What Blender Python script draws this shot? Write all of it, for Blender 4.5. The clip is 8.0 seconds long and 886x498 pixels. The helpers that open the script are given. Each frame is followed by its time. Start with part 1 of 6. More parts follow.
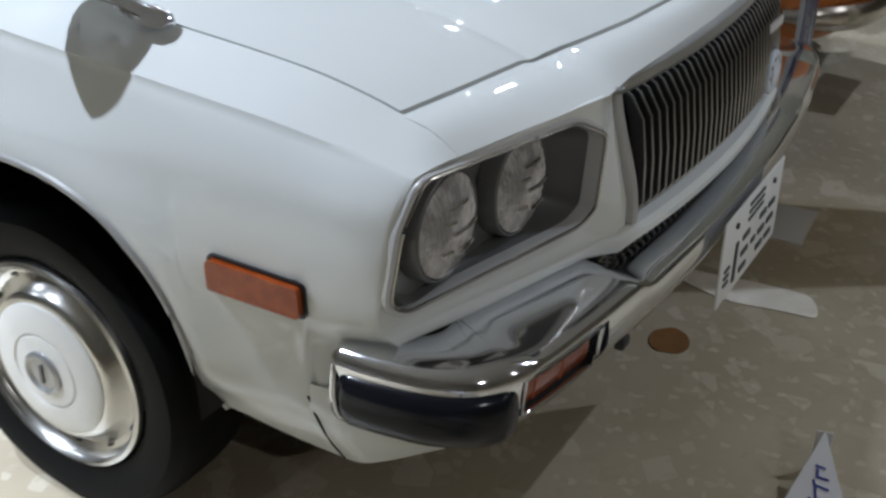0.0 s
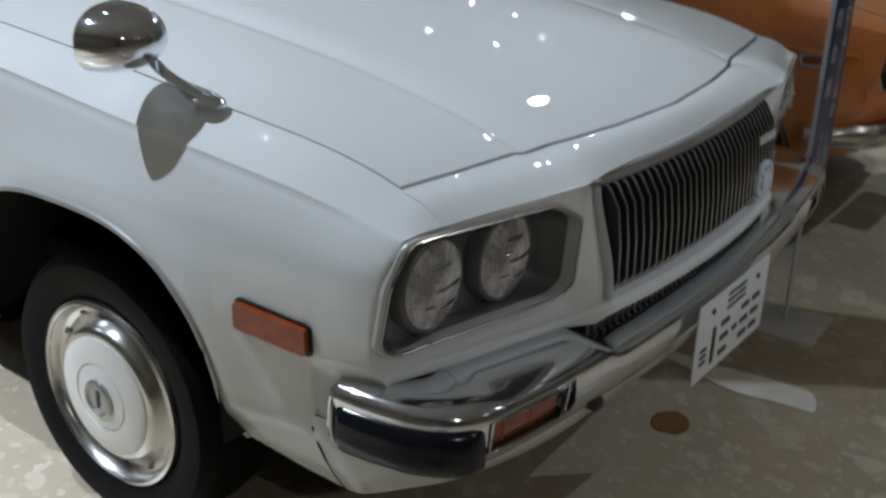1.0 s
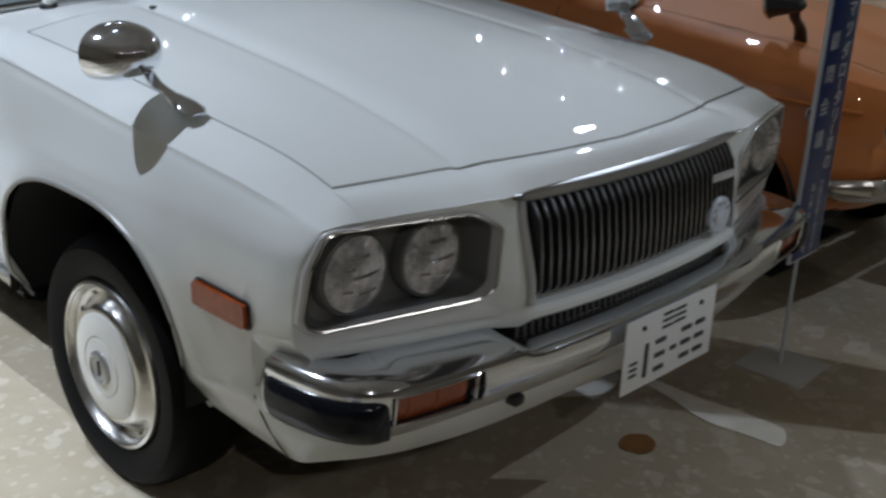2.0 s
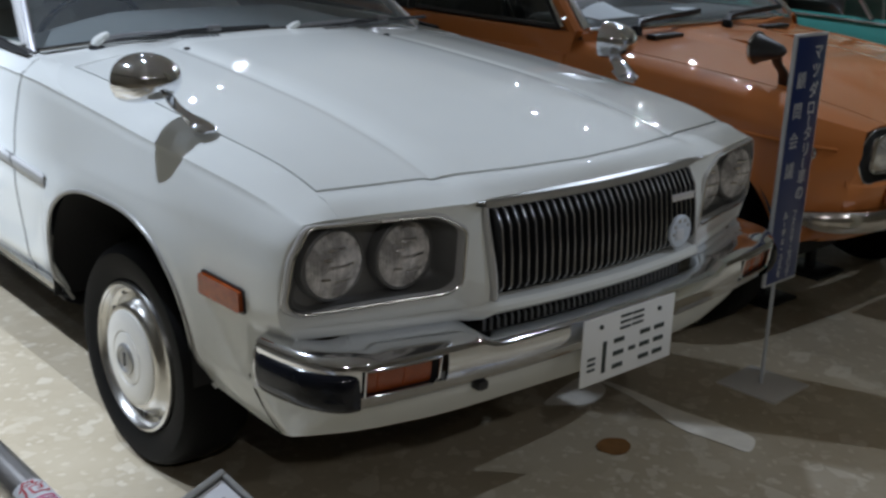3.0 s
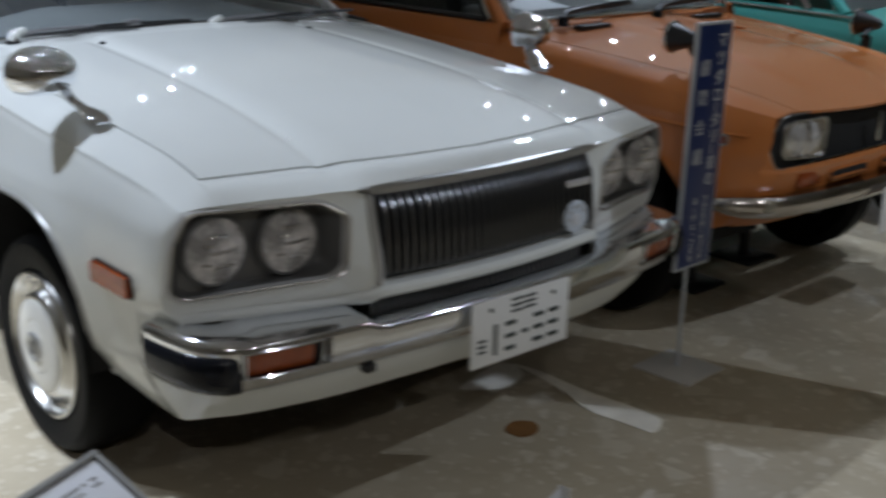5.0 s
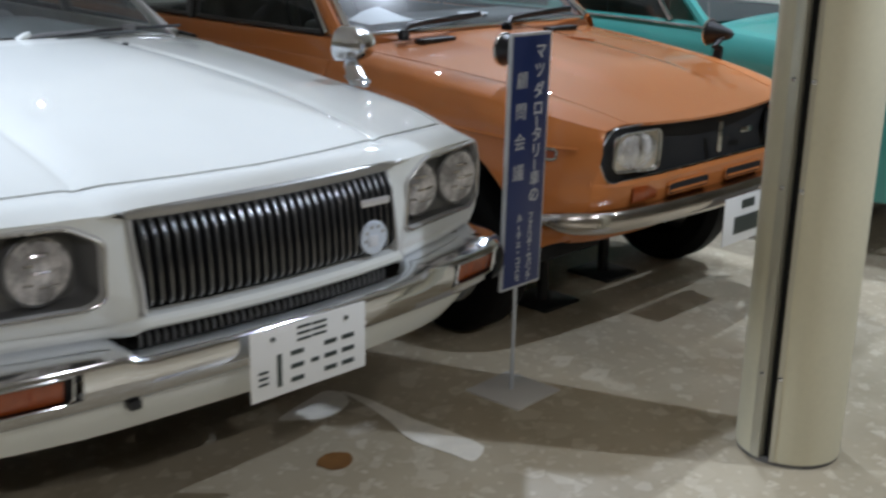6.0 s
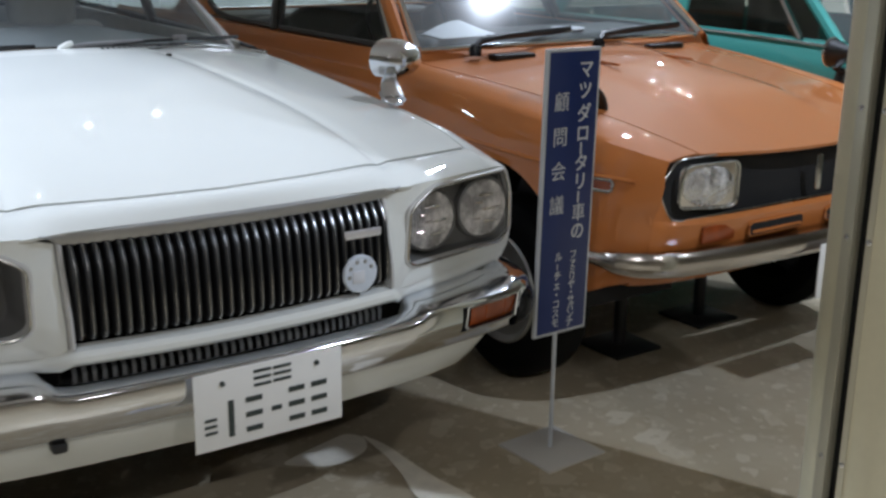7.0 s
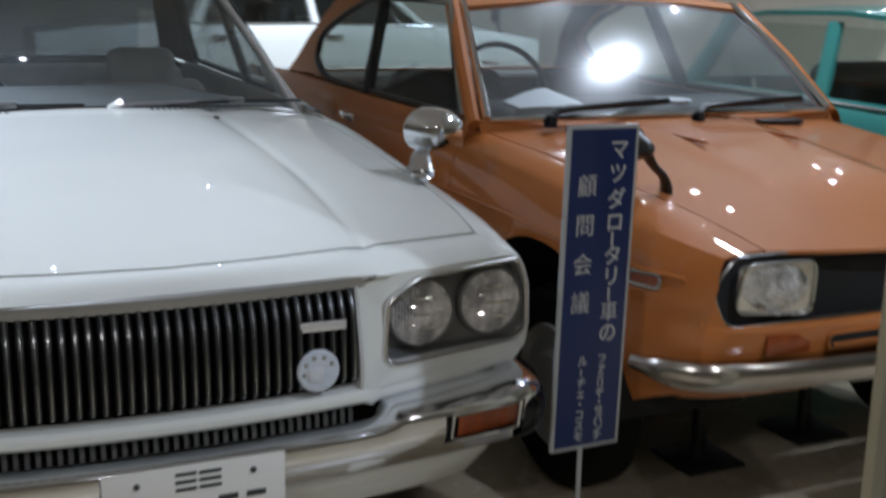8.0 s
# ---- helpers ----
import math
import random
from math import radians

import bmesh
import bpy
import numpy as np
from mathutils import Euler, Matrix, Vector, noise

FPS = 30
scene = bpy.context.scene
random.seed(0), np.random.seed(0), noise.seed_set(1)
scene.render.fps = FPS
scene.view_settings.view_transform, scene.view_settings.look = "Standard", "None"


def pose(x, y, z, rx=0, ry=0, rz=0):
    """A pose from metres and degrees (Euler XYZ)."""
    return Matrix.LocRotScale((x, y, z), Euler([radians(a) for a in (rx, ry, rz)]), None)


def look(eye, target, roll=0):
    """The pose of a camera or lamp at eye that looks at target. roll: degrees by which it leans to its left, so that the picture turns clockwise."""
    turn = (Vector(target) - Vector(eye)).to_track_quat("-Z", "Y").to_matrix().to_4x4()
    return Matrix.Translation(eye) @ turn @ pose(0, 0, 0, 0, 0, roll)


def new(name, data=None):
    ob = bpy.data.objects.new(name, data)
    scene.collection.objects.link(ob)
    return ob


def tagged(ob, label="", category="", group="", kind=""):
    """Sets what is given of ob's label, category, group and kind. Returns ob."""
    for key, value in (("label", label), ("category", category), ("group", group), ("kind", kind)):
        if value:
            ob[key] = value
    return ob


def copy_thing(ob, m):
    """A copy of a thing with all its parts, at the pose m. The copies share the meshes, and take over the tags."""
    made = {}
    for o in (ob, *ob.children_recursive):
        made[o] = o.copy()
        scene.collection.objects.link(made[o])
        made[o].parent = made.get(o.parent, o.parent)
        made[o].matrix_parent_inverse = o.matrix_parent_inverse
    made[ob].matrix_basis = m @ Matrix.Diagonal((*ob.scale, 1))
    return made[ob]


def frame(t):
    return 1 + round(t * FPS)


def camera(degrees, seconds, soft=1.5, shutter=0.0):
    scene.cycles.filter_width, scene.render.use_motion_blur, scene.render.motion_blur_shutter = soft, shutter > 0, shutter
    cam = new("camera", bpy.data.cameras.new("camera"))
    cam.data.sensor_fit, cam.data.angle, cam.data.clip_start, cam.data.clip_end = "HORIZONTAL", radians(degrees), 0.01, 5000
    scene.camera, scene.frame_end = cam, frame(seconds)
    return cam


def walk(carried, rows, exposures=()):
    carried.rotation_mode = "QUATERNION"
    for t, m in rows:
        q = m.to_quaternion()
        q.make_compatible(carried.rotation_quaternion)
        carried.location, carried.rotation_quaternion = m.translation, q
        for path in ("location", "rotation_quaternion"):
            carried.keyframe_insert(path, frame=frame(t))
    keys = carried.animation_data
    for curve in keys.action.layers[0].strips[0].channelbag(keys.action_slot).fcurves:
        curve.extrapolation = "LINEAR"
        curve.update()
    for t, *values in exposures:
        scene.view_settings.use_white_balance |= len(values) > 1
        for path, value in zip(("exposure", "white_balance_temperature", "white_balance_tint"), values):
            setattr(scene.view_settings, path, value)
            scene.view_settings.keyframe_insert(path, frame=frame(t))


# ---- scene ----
cam = camera(43.0, 8.0, soft=2.6, shutter=0.6)
PATH = [
    (0, (-1.789, -0.46, 1.367), (-0.287, 0.44, 0.401), 0.3),
    (0.5, (-1.886, -0.609, 1.406), (-0.413, 0.396, 0.501), 1.0),
    (1, (-1.927, -0.73, 1.433), (-0.45, 0.353, 0.63), 1.6),
    (1.5, (-1.901, -0.95, 1.421), (-0.541, 0.308, 0.666), 3.3),
    (2, (-1.888, -1.173, 1.44), (-0.544, 0.125, 0.728), 2.4),
    (2.2, (-1.906, -1.245, 1.432), (-0.54, 0.052, 0.752), 2.1),
    (3.3, (-1.975, -1.608, 1.419), (-0.74, -0.15, 0.832), 2.4),
    (3.5, (-1.969, -1.618, 1.419), (-0.75, -0.144, 0.835), 2.6),
    (4, (-1.976, -1.636, 1.418), (-0.758, -0.154, 0.854), 1.8),
    (4.5, (-1.957, -1.65, 1.418), (-0.735, -0.176, 0.842), 1.8),
    (5, (-1.829, -1.756, 1.423), (-0.549, -0.347, 0.812), 1.4),
    (5.2, (-1.773, -1.821, 1.423), (-0.452, -0.444, 0.824), 2.2),
    (6.3, (-1.326, -1.903, 1.393), (0.039, -0.558, 0.821), 0.8),
    (6.5, (-1.217, -1.905, 1.387), (0.076, -0.495, 0.805), -0.6),
    (7, (-0.925, -1.944, 1.364), (0.181, -0.373, 0.809), 0.8),
    (7.5, (-0.629, -1.973, 1.372), (0.325, -0.302, 0.829), -0.4),
    (8, (-0.361, -1.91, 1.366), (0.434, -0.133, 0.906), 1.2),
]
EXPOSURES = [(0.0, -0.05), (0.5, -0.38), (1.0, -0.5), (1.5, -0.66), (2.0, -0.59), (3.5, -0.48), (4.5, -0.6), (5.2, -0.18), (6.3, 0.54), (7.0, 0.50), (7.5, 0.36), (8.0, 0.14)]
walk(cam, [(t, look(eye, target, roll)) for t, eye, target, roll in PATH], EXPOSURES)

# ---- light ----
world = bpy.data.worlds.new("world")
world.use_nodes = True
world.node_tree.nodes["Background"].inputs[0].default_value = (0.9, 0.95, 1.0, 1)
world.node_tree.nodes["Background"].inputs[1].default_value = 0.03
scene.world = world


def spot(name, at, aim, watts, degrees, colour=(1, 0.97, 0.92), blend=0.4, radius=0.05):
    d = bpy.data.lights.new(name, "SPOT")
    d.energy, d.spot_size, d.spot_blend, d.color, d.shadow_soft_size = watts, radians(degrees), blend, colour, radius
    ob = new(name, d)
    ob.matrix_world = look(at, aim)
    return ob


CEILING = 3.0
COOL = (0.815, 0.93, 1.135)
WARM = (0.96, 0.96, 0.98)
SPOTS = [
    ((-1.42, 1.60, 2.85), (-0.98, 0.8, 0), 242, 78, COOL),
    # Weak fill added for the hood, no source known here.
    ((-0.1, 1.9, 2.85), (-0.15, 0.9, 0), 14, 52, COOL),
    ((2.66, 1.46, 2.85), (2.2, 0.8, 0), 122, 110, COOL),
    ((3.4, 0.1, 2.85), (3.3, 0.2, 0), 130, 60, COOL),
    ((1.8, -1.7, 2.85), (1.35, -1.1, 0), 102, 92, COOL),
    ((-2.35, 2.3, 2.85), (-1.98, 2.35, 0), 720, 77, COOL),
    ((-2.8, 4.8, 2.85), (-2.2, 4.2, 0), 45, 110, COOL),
    ((1.3, 5.2, 2.85), (1.7, 7.0, 0.3), 290, 125, COOL),
    ((4.6, 5.6, 2.85), (4.8, 6.6, 0.3), 330, 140, COOL),
    ((7.2, 2.4, 2.85), (7.4, 2.6, 0), 460, 140, COOL),
    # Wide lamps added behind the camera to brighten the car fronts.
    ((-2.6, -2.9, 2.85), (-2.2, -2.6, 0), 64, 150, WARM),
    ((0.2, -3.6, 2.85), (0.2, -3.0, 0), 44, 150, WARM),
    ((2.8, -3.4, 2.85), (2.6, -2.8, 0), 18, 150, WARM),
    # Added to brighten the teal car's side and the coupe's roof.
    ((2.5, 2.5, 2.85), (2.9, 1.6, 0), 36, 100, COOL),
    ((3.6, 2.52, 2.85), (0.9, 0.4, 0), 8, 100, COOL),
    ((4.62, 2.72, 2.85), (0.9, 0.4, 0), 7, 100, COOL),
    ((3.74, 3.28, 2.85), (0.9, 0.4, 0), 7, 100, COOL),
    ((5.35, 3.55, 2.85), (0.9, 0.4, 0), 7, 100, COOL),
    ((5.7, 4.3, 2.85), (0.9, 0.4, 0), 7, 100, COOL),
    ((5.3, 5.1, 2.85), (0.9, 0.4, 0), 7, 100, COOL),
    ((5.95, 5.6, 2.85), (0.9, 0.4, 0), 7, 100, COOL),
    ((7.2, 5.6, 2.85), (0.9, 0.4, 0), 9, 100, COOL),
    ((7.9, 6.6, 2.85), (0.9, 0.4, 0), 9, 100, COOL),
    ((1.9, 5.1, 2.85), (0.9, 0.4, 0), 8, 100, COOL),
    ((1.13, 4.4, 2.85), (0.9, 0.4, 0), 7, 100, COOL),
]
for at, aim, watts, degrees, colour in SPOTS:
    spot("spot_lamp", at, aim, watts, degrees, colour, radius=0.055 if at[0] == 2.66 else 0.04 if at[1] < -2.5 else 0.008 if watts < 20 else 0.02)

# ---- materials ----
def mat(name, colour=(0.5, 0.5, 0.5), rough=0.5, metal=0.0, coat=0.0, spec=0.5, vary=0.0, scale=6.0, fine=0.0, bump=0.0, bscale=200.0, trans=0.0, rvary=0.0, ior=1.5):
    m = bpy.data.materials.new(name)
    m.use_nodes = True
    nt = m.node_tree
    b = nt.nodes["Principled BSDF"]
    b.inputs["Base Color"].default_value = (*colour, 1)
    b.inputs["Roughness"].default_value = rough
    b.inputs["Metallic"].default_value = metal
    b.inputs["Coat Weight"].default_value = coat
    b.inputs["Coat Roughness"].default_value = 0.012
    b.inputs["Specular IOR Level"].default_value = spec
    b.inputs["Transmission Weight"].default_value = trans
    b.inputs["IOR"].default_value = ior
    tc = nt.nodes.new("ShaderNodeTexCoord")
    if vary or fine or rvary:
        n1 = nt.nodes.new("ShaderNodeTexNoise")
        n1.inputs["Scale"].default_value, n1.inputs["Detail"].default_value = scale, 5
        n2 = nt.nodes.new("ShaderNodeTexNoise")
        n2.inputs["Scale"].default_value, n2.inputs["Detail"].default_value = scale * 22, 3
        for n in (n1, n2):
            nt.links.new(tc.outputs["Object"], n.inputs["Vector"])
        mix = nt.nodes.new("ShaderNodeMath")
        mix.operation = "MULTIPLY_ADD"
        mix.inputs[1].default_value = fine / max(vary, 1e-3)
        nt.links.new(n2.outputs["Fac"], mix.inputs[0])
        nt.links.new(n1.outputs["Fac"], mix.inputs[2])
        ramp = nt.nodes.new("ShaderNodeMapRange")
        mid = 0.5 + 0.5 * fine / max(vary, 1e-3)
        ramp.inputs["From Min"].default_value, ramp.inputs["From Max"].default_value = mid - 0.35, mid + 0.35
        ramp.inputs["To Min"].default_value, ramp.inputs["To Max"].default_value = 1 - vary, 1 + vary
        nt.links.new(mix.outputs[0], ramp.inputs["Value"])
        hsv = nt.nodes.new("ShaderNodeHueSaturation")
        hsv.inputs["Color"].default_value = (*colour, 1)
        nt.links.new(ramp.outputs[0], hsv.inputs["Value"])
        nt.links.new(hsv.outputs[0], b.inputs["Base Color"])
        if rvary:
            rr = nt.nodes.new("ShaderNodeMapRange")
            rr.inputs["From Min"].default_value, rr.inputs["From Max"].default_value = mid - 0.35, mid + 0.35
            rr.inputs["To Min"].default_value, rr.inputs["To Max"].default_value = max(rough - rvary, 0.02), rough + rvary
            nt.links.new(mix.outputs[0], rr.inputs["Value"])
            nt.links.new(rr.outputs[0], b.inputs["Roughness"])
    if bump:
        nb = nt.nodes.new("ShaderNodeTexNoise")
        nb.inputs["Scale"].default_value, nb.inputs["Detail"].default_value = bscale, 4
        nt.links.new(tc.outputs["Object"], nb.inputs["Vector"])
        bp = nt.nodes.new("ShaderNodeBump")
        bp.inputs["Strength"].default_value, bp.inputs["Distance"].default_value = bump, 0.002
        nt.links.new(nb.outputs["Fac"], bp.inputs["Height"])
        nt.links.new(bp.outputs[0], b.inputs["Normal"])
    return m


def terrazzo():
    m = bpy.data.materials.new("terrazzo")
    m.use_nodes = True
    nt = m.node_tree
    b = nt.nodes["Principled BSDF"]
    tc = nt.nodes.new("ShaderNodeTexCoord")
    wob = nt.nodes.new("ShaderNodeTexNoise")
    wob.inputs["Scale"].default_value, wob.inputs["Detail"].default_value = 9, 3
    nt.links.new(tc.outputs["Object"], wob.inputs["Vector"])
    vm = nt.nodes.new("ShaderNodeVectorMath")
    vm.operation = "MULTIPLY_ADD"
    vm.inputs[1].default_value = (0.022, 0.022, 0.022)
    nt.links.new(wob.outputs["Color"], vm.inputs[0])
    nt.links.new(tc.outputs["Object"], vm.inputs[2])
    col = None
    for scale, low, share in ((13, 0.24, 0.7), (27, 0.30, 0.7), (64, 0.36, 0.6)):
        v = nt.nodes.new("ShaderNodeTexVoronoi")
        v.voronoi_dimensions = "2D"
        v.inputs["Scale"].default_value = scale
        nt.links.new(vm.outputs[0], v.inputs["Vector"])
        bw = nt.nodes.new("ShaderNodeSeparateColor")
        nt.links.new(v.outputs["Color"], bw.inputs[0])
        ramp = nt.nodes.new("ShaderNodeValToRGB")
        ramp.color_ramp.interpolation = "CONSTANT"
        e = ramp.color_ramp.elements
        e[0].position, e[0].color = 0, (0, 0, 0, 1)
        e[1].position, e[1].color = 1 - low * 0.55, (1, 1, 1, 1)
        nt.links.new(bw.outputs[0], ramp.inputs[0])
        chip = nt.nodes.new("ShaderNodeValToRGB")
        c = chip.color_ramp.elements
        c[0].position, c[0].color = 0, (0.425, 0.355, 0.245, 1)
        c[1].position, c[1].color = 1, (0.66, 0.60, 0.48, 1)
        x = c.new(0.55)
        x.color = (0.50, 0.435, 0.32, 1)
        nt.links.new(bw.outputs[1], chip.inputs[0])
        mx = nt.nodes.new("ShaderNodeMix")
        mx.data_type = "RGBA"
        soft = nt.nodes.new("ShaderNodeMath")
        soft.operation = "MULTIPLY"
        soft.inputs[1].default_value = share
        nt.links.new(ramp.outputs[0], soft.inputs[0])
        nt.links.new(soft.outputs[0], mx.inputs["Factor"])
        if col is None:
            g = nt.nodes.new("ShaderNodeTexNoise")
            g.inputs["Scale"].default_value, g.inputs["Detail"].default_value = 3, 6
            nt.links.new(tc.outputs["Object"], g.inputs["Vector"])
            gr = nt.nodes.new("ShaderNodeValToRGB")
            gr.color_ramp.elements[0].position, gr.color_ramp.elements[0].color = 0.35, (0.41, 0.345, 0.24, 1)
            gr.color_ramp.elements[1].position, gr.color_ramp.elements[1].color = 0.7, (0.495, 0.43, 0.315, 1)
            nt.links.new(g.outputs["Fac"], gr.inputs[0])
            nt.links.new(gr.outputs[0], mx.inputs["A"])
        else:
            nt.links.new(col, mx.inputs["A"])
        nt.links.new(chip.outputs[0], mx.inputs["B"])
        col = mx.outputs["Result"]
    nt.links.new(col, b.inputs["Base Color"])
    rn = nt.nodes.new("ShaderNodeTexNoise")
    rn.inputs["Scale"].default_value, rn.inputs["Detail"].default_value = 5, 6
    nt.links.new(tc.outputs["Object"], rn.inputs["Vector"])
    rr = nt.nodes.new("ShaderNodeMapRange")
    rr.inputs["To Min"].default_value, rr.inputs["To Max"].default_value = 0.22, 0.42
    nt.links.new(rn.outputs["Fac"], rr.inputs["Value"])
    nt.links.new(rr.outputs[0], b.inputs["Roughness"])
    bp = nt.nodes.new("ShaderNodeBump")
    bp.inputs["Strength"].default_value, bp.inputs["Distance"].default_value = 0.06, 0.002
    nt.links.new(rn.outputs["Fac"], bp.inputs["Height"])
    nt.links.new(bp.outputs[0], b.inputs["Normal"])
    return m


M_FLOOR = terrazzo()
M_WHITE = mat("white_paint", (0.73, 0.75, 0.72), 0.6, coat=0.9, spec=0.15, vary=0.025, scale=2.5, bump=0.012, bscale=35, rvary=0.05)
M_ORANGE = mat("orange_paint", (0.480, 0.158, 0.040), 0.55, coat=0.9, spec=0.15, vary=0.05, scale=2, bump=0.012, bscale=35)
M_TEAL = mat("teal_paint", (0.045, 0.26, 0.23), 0.55, coat=0.9, spec=0.15, vary=0.05, scale=2, bump=0.012, bscale=35)
M_CHROME = mat("chrome", (0.77, 0.79, 0.83), 0.09, 1.0, vary=0.06, scale=9, fine=0.04, rvary=0.06, bump=0.02, bscale=30)
M_DULL = mat("dull_chrome", (0.55, 0.55, 0.54), 0.22, 1.0, vary=0.12, scale=12, rvary=0.1)
M_SILVER = mat("satin_trim", (0.42, 0.42, 0.41), 0.38, 0.8, vary=0.1, scale=10)
M_LAMPGREY = mat("lamp_housing_grey", (0.15, 0.15, 0.148), 0.42, 0.3, vary=0.15, scale=14, bump=0.05)
M_BLACK = mat("black_plastic", (0.012, 0.012, 0.013), 0.45, vary=0.3, scale=12, bump=0.05)
M_GRILLE = mat("grille_bar_black", (0.022, 0.023, 0.025), 0.42, 0.3, vary=0.2, scale=15)
M_GRILLE_EDGE = mat("grille_bar_edge", (0.50, 0.50, 0.50), 0.25, 1.0, vary=0.1, scale=20)
# Near-black for hidden parts; in gaps and recesses it stands for shade.
M_VOID = mat("void_black", (0.006, 0.006, 0.006), 0.85, vary=0.3, scale=8)
M_RUBBER = mat("bumper_rubber", (0.008, 0.009, 0.013), 0.16, spec=0.3, vary=0.25, scale=10, bump=0.06, bscale=90)
M_TYRE = mat("tyre_rubber", (0.0045, 0.0045, 0.0045), 0.62, spec=0.12, vary=0.3, scale=9, fine=0.1, bump=0.25, bscale=160)
M_AMBER = mat("amber_lens", (0.33, 0.060, 0.009), 0.14, coat=0.25, spec=0.3, vary=0.5, scale=40, bump=0.25, bscale=260)
M_AMBER_DARK = mat("dark_amber_lens", (0.27, 0.055, 0.012), 0.2, coat=0.5, vary=0.25, scale=30, bump=0.25, bscale=220)
M_RING = mat("trim_ring_metal", (0.60, 0.59, 0.56), 0.24, 1.0, vary=0.06, scale=12, rvary=0.06)
M_HUB = mat("hubcap_white", (0.72, 0.71, 0.66), 0.3, coat=0.4, vary=0.05, scale=8)
M_REFLECT = mat("lamp_reflector", (0.95, 0.93, 0.91), 0.07, 1.0, vary=0.08, scale=30, bump=0.35, bscale=60)
M_BEZEL = mat("bezel_satin", (0.58, 0.58, 0.57), 0.34, 0.15, vary=0.06, scale=10)
M_PLATE = mat("plate_white", (0.76, 0.76, 0.74), 0.4, vary=0.04, scale=12)
M_GREEN = mat("plate_green", (0.03, 0.042, 0.038), 0.5, vary=0.2, scale=20)
M_BLUE = mat("sign_blue", (0.015, 0.033, 0.145), 0.35, vary=0.06, scale=5)
M_LETTER = mat("letter_white", (0.62, 0.64, 0.68), 0.5, vary=0.1, scale=30)
M_SIGNEDGE = mat("sign_edge", (0.55, 0.58, 0.62), 0.4, vary=0.08, scale=10)
M_ALU = mat("grey_tube", (0.33, 0.32, 0.31), 0.32, 0.7, vary=0.15, scale=8, bump=0.03)
M_PILLAR = mat("beige_pillar_paint", (0.64, 0.60, 0.44), 0.55, vary=0.06, scale=3, fine=0.03, bump=0.08, bscale=60)
M_PILLAR_TRIM = mat("pillar_trim_metal", (0.55, 0.525, 0.42), 0.35, 0.4, vary=0.08, scale=6)
M_PAPER = mat("white_paper", (0.78, 0.79, 0.82), 0.7, vary=0.03, scale=10, bump=0.05)
M_INK = mat("blue_ink", (0.03, 0.05, 0.30), 0.6, vary=0.2, scale=60)
M_REDINK = mat("red_print", (0.60, 0.03, 0.05), 0.5, vary=0.15, scale=40)
M_PINKINK = mat("pink_print", (0.62, 0.14, 0.26), 0.5, vary=0.2, scale=40)
M_SPOT = mat("rust_stain", (0.23, 0.11, 0.036), 0.5, vary=0.3, scale=25, fine=0.2)
# Pale colour that paints the bright patches of light on the floor.
M_LIT_PATCH = mat("lit_patch", (0.90, 0.85, 0.74), 0.5, vary=0.14, scale=18, fine=0.1)
M_INTERIOR = mat("interior_vinyl", (0.055, 0.058, 0.055), 0.6, vary=0.15, scale=9, bump=0.1)
M_SEAT = mat("seat_cloth_grey", (0.44, 0.44, 0.41), 0.85, vary=0.12, scale=14, fine=0.08, bump=0.2)
M_DASH = mat("dash_vinyl_grey", (0.17, 0.18, 0.18), 0.65, vary=0.1, scale=7, bump=0.12)
M_STEEL = mat("wiper_steel", (0.26, 0.26, 0.27), 0.4, 0.5, vary=0.1, scale=12)
M_BRIGHT = mat("anodised_trim", (0.80, 0.80, 0.84), 0.3, 0.7, vary=0.05, scale=12)
# Darker chrome: the dark floor's reflection is put into the colour.
M_CHROME_DARK = mat("dark_chrome", (0.50, 0.47, 0.44), 0.2, 1.0, vary=0.18, scale=7, fine=0.06, rvary=0.1, bump=0.03, bscale=40)
M_EMBLEM = mat("emblem_enamel", (0.58, 0.64, 0.72), 0.3, coat=0.4, vary=0.12, scale=60)
M_WALL = mat("plaster_wall", (0.60, 0.56, 0.48), 0.8, vary=0.08, scale=2, bump=0.1)
M_CEIL = mat("ceiling_board", (0.50, 0.49, 0.47), 0.85, vary=0.05, scale=3, bump=0.08)
M_HEADREST = mat("headrest_grey", (0.46, 0.46, 0.43), 0.8, vary=0.1, scale=14, bump=0.2)


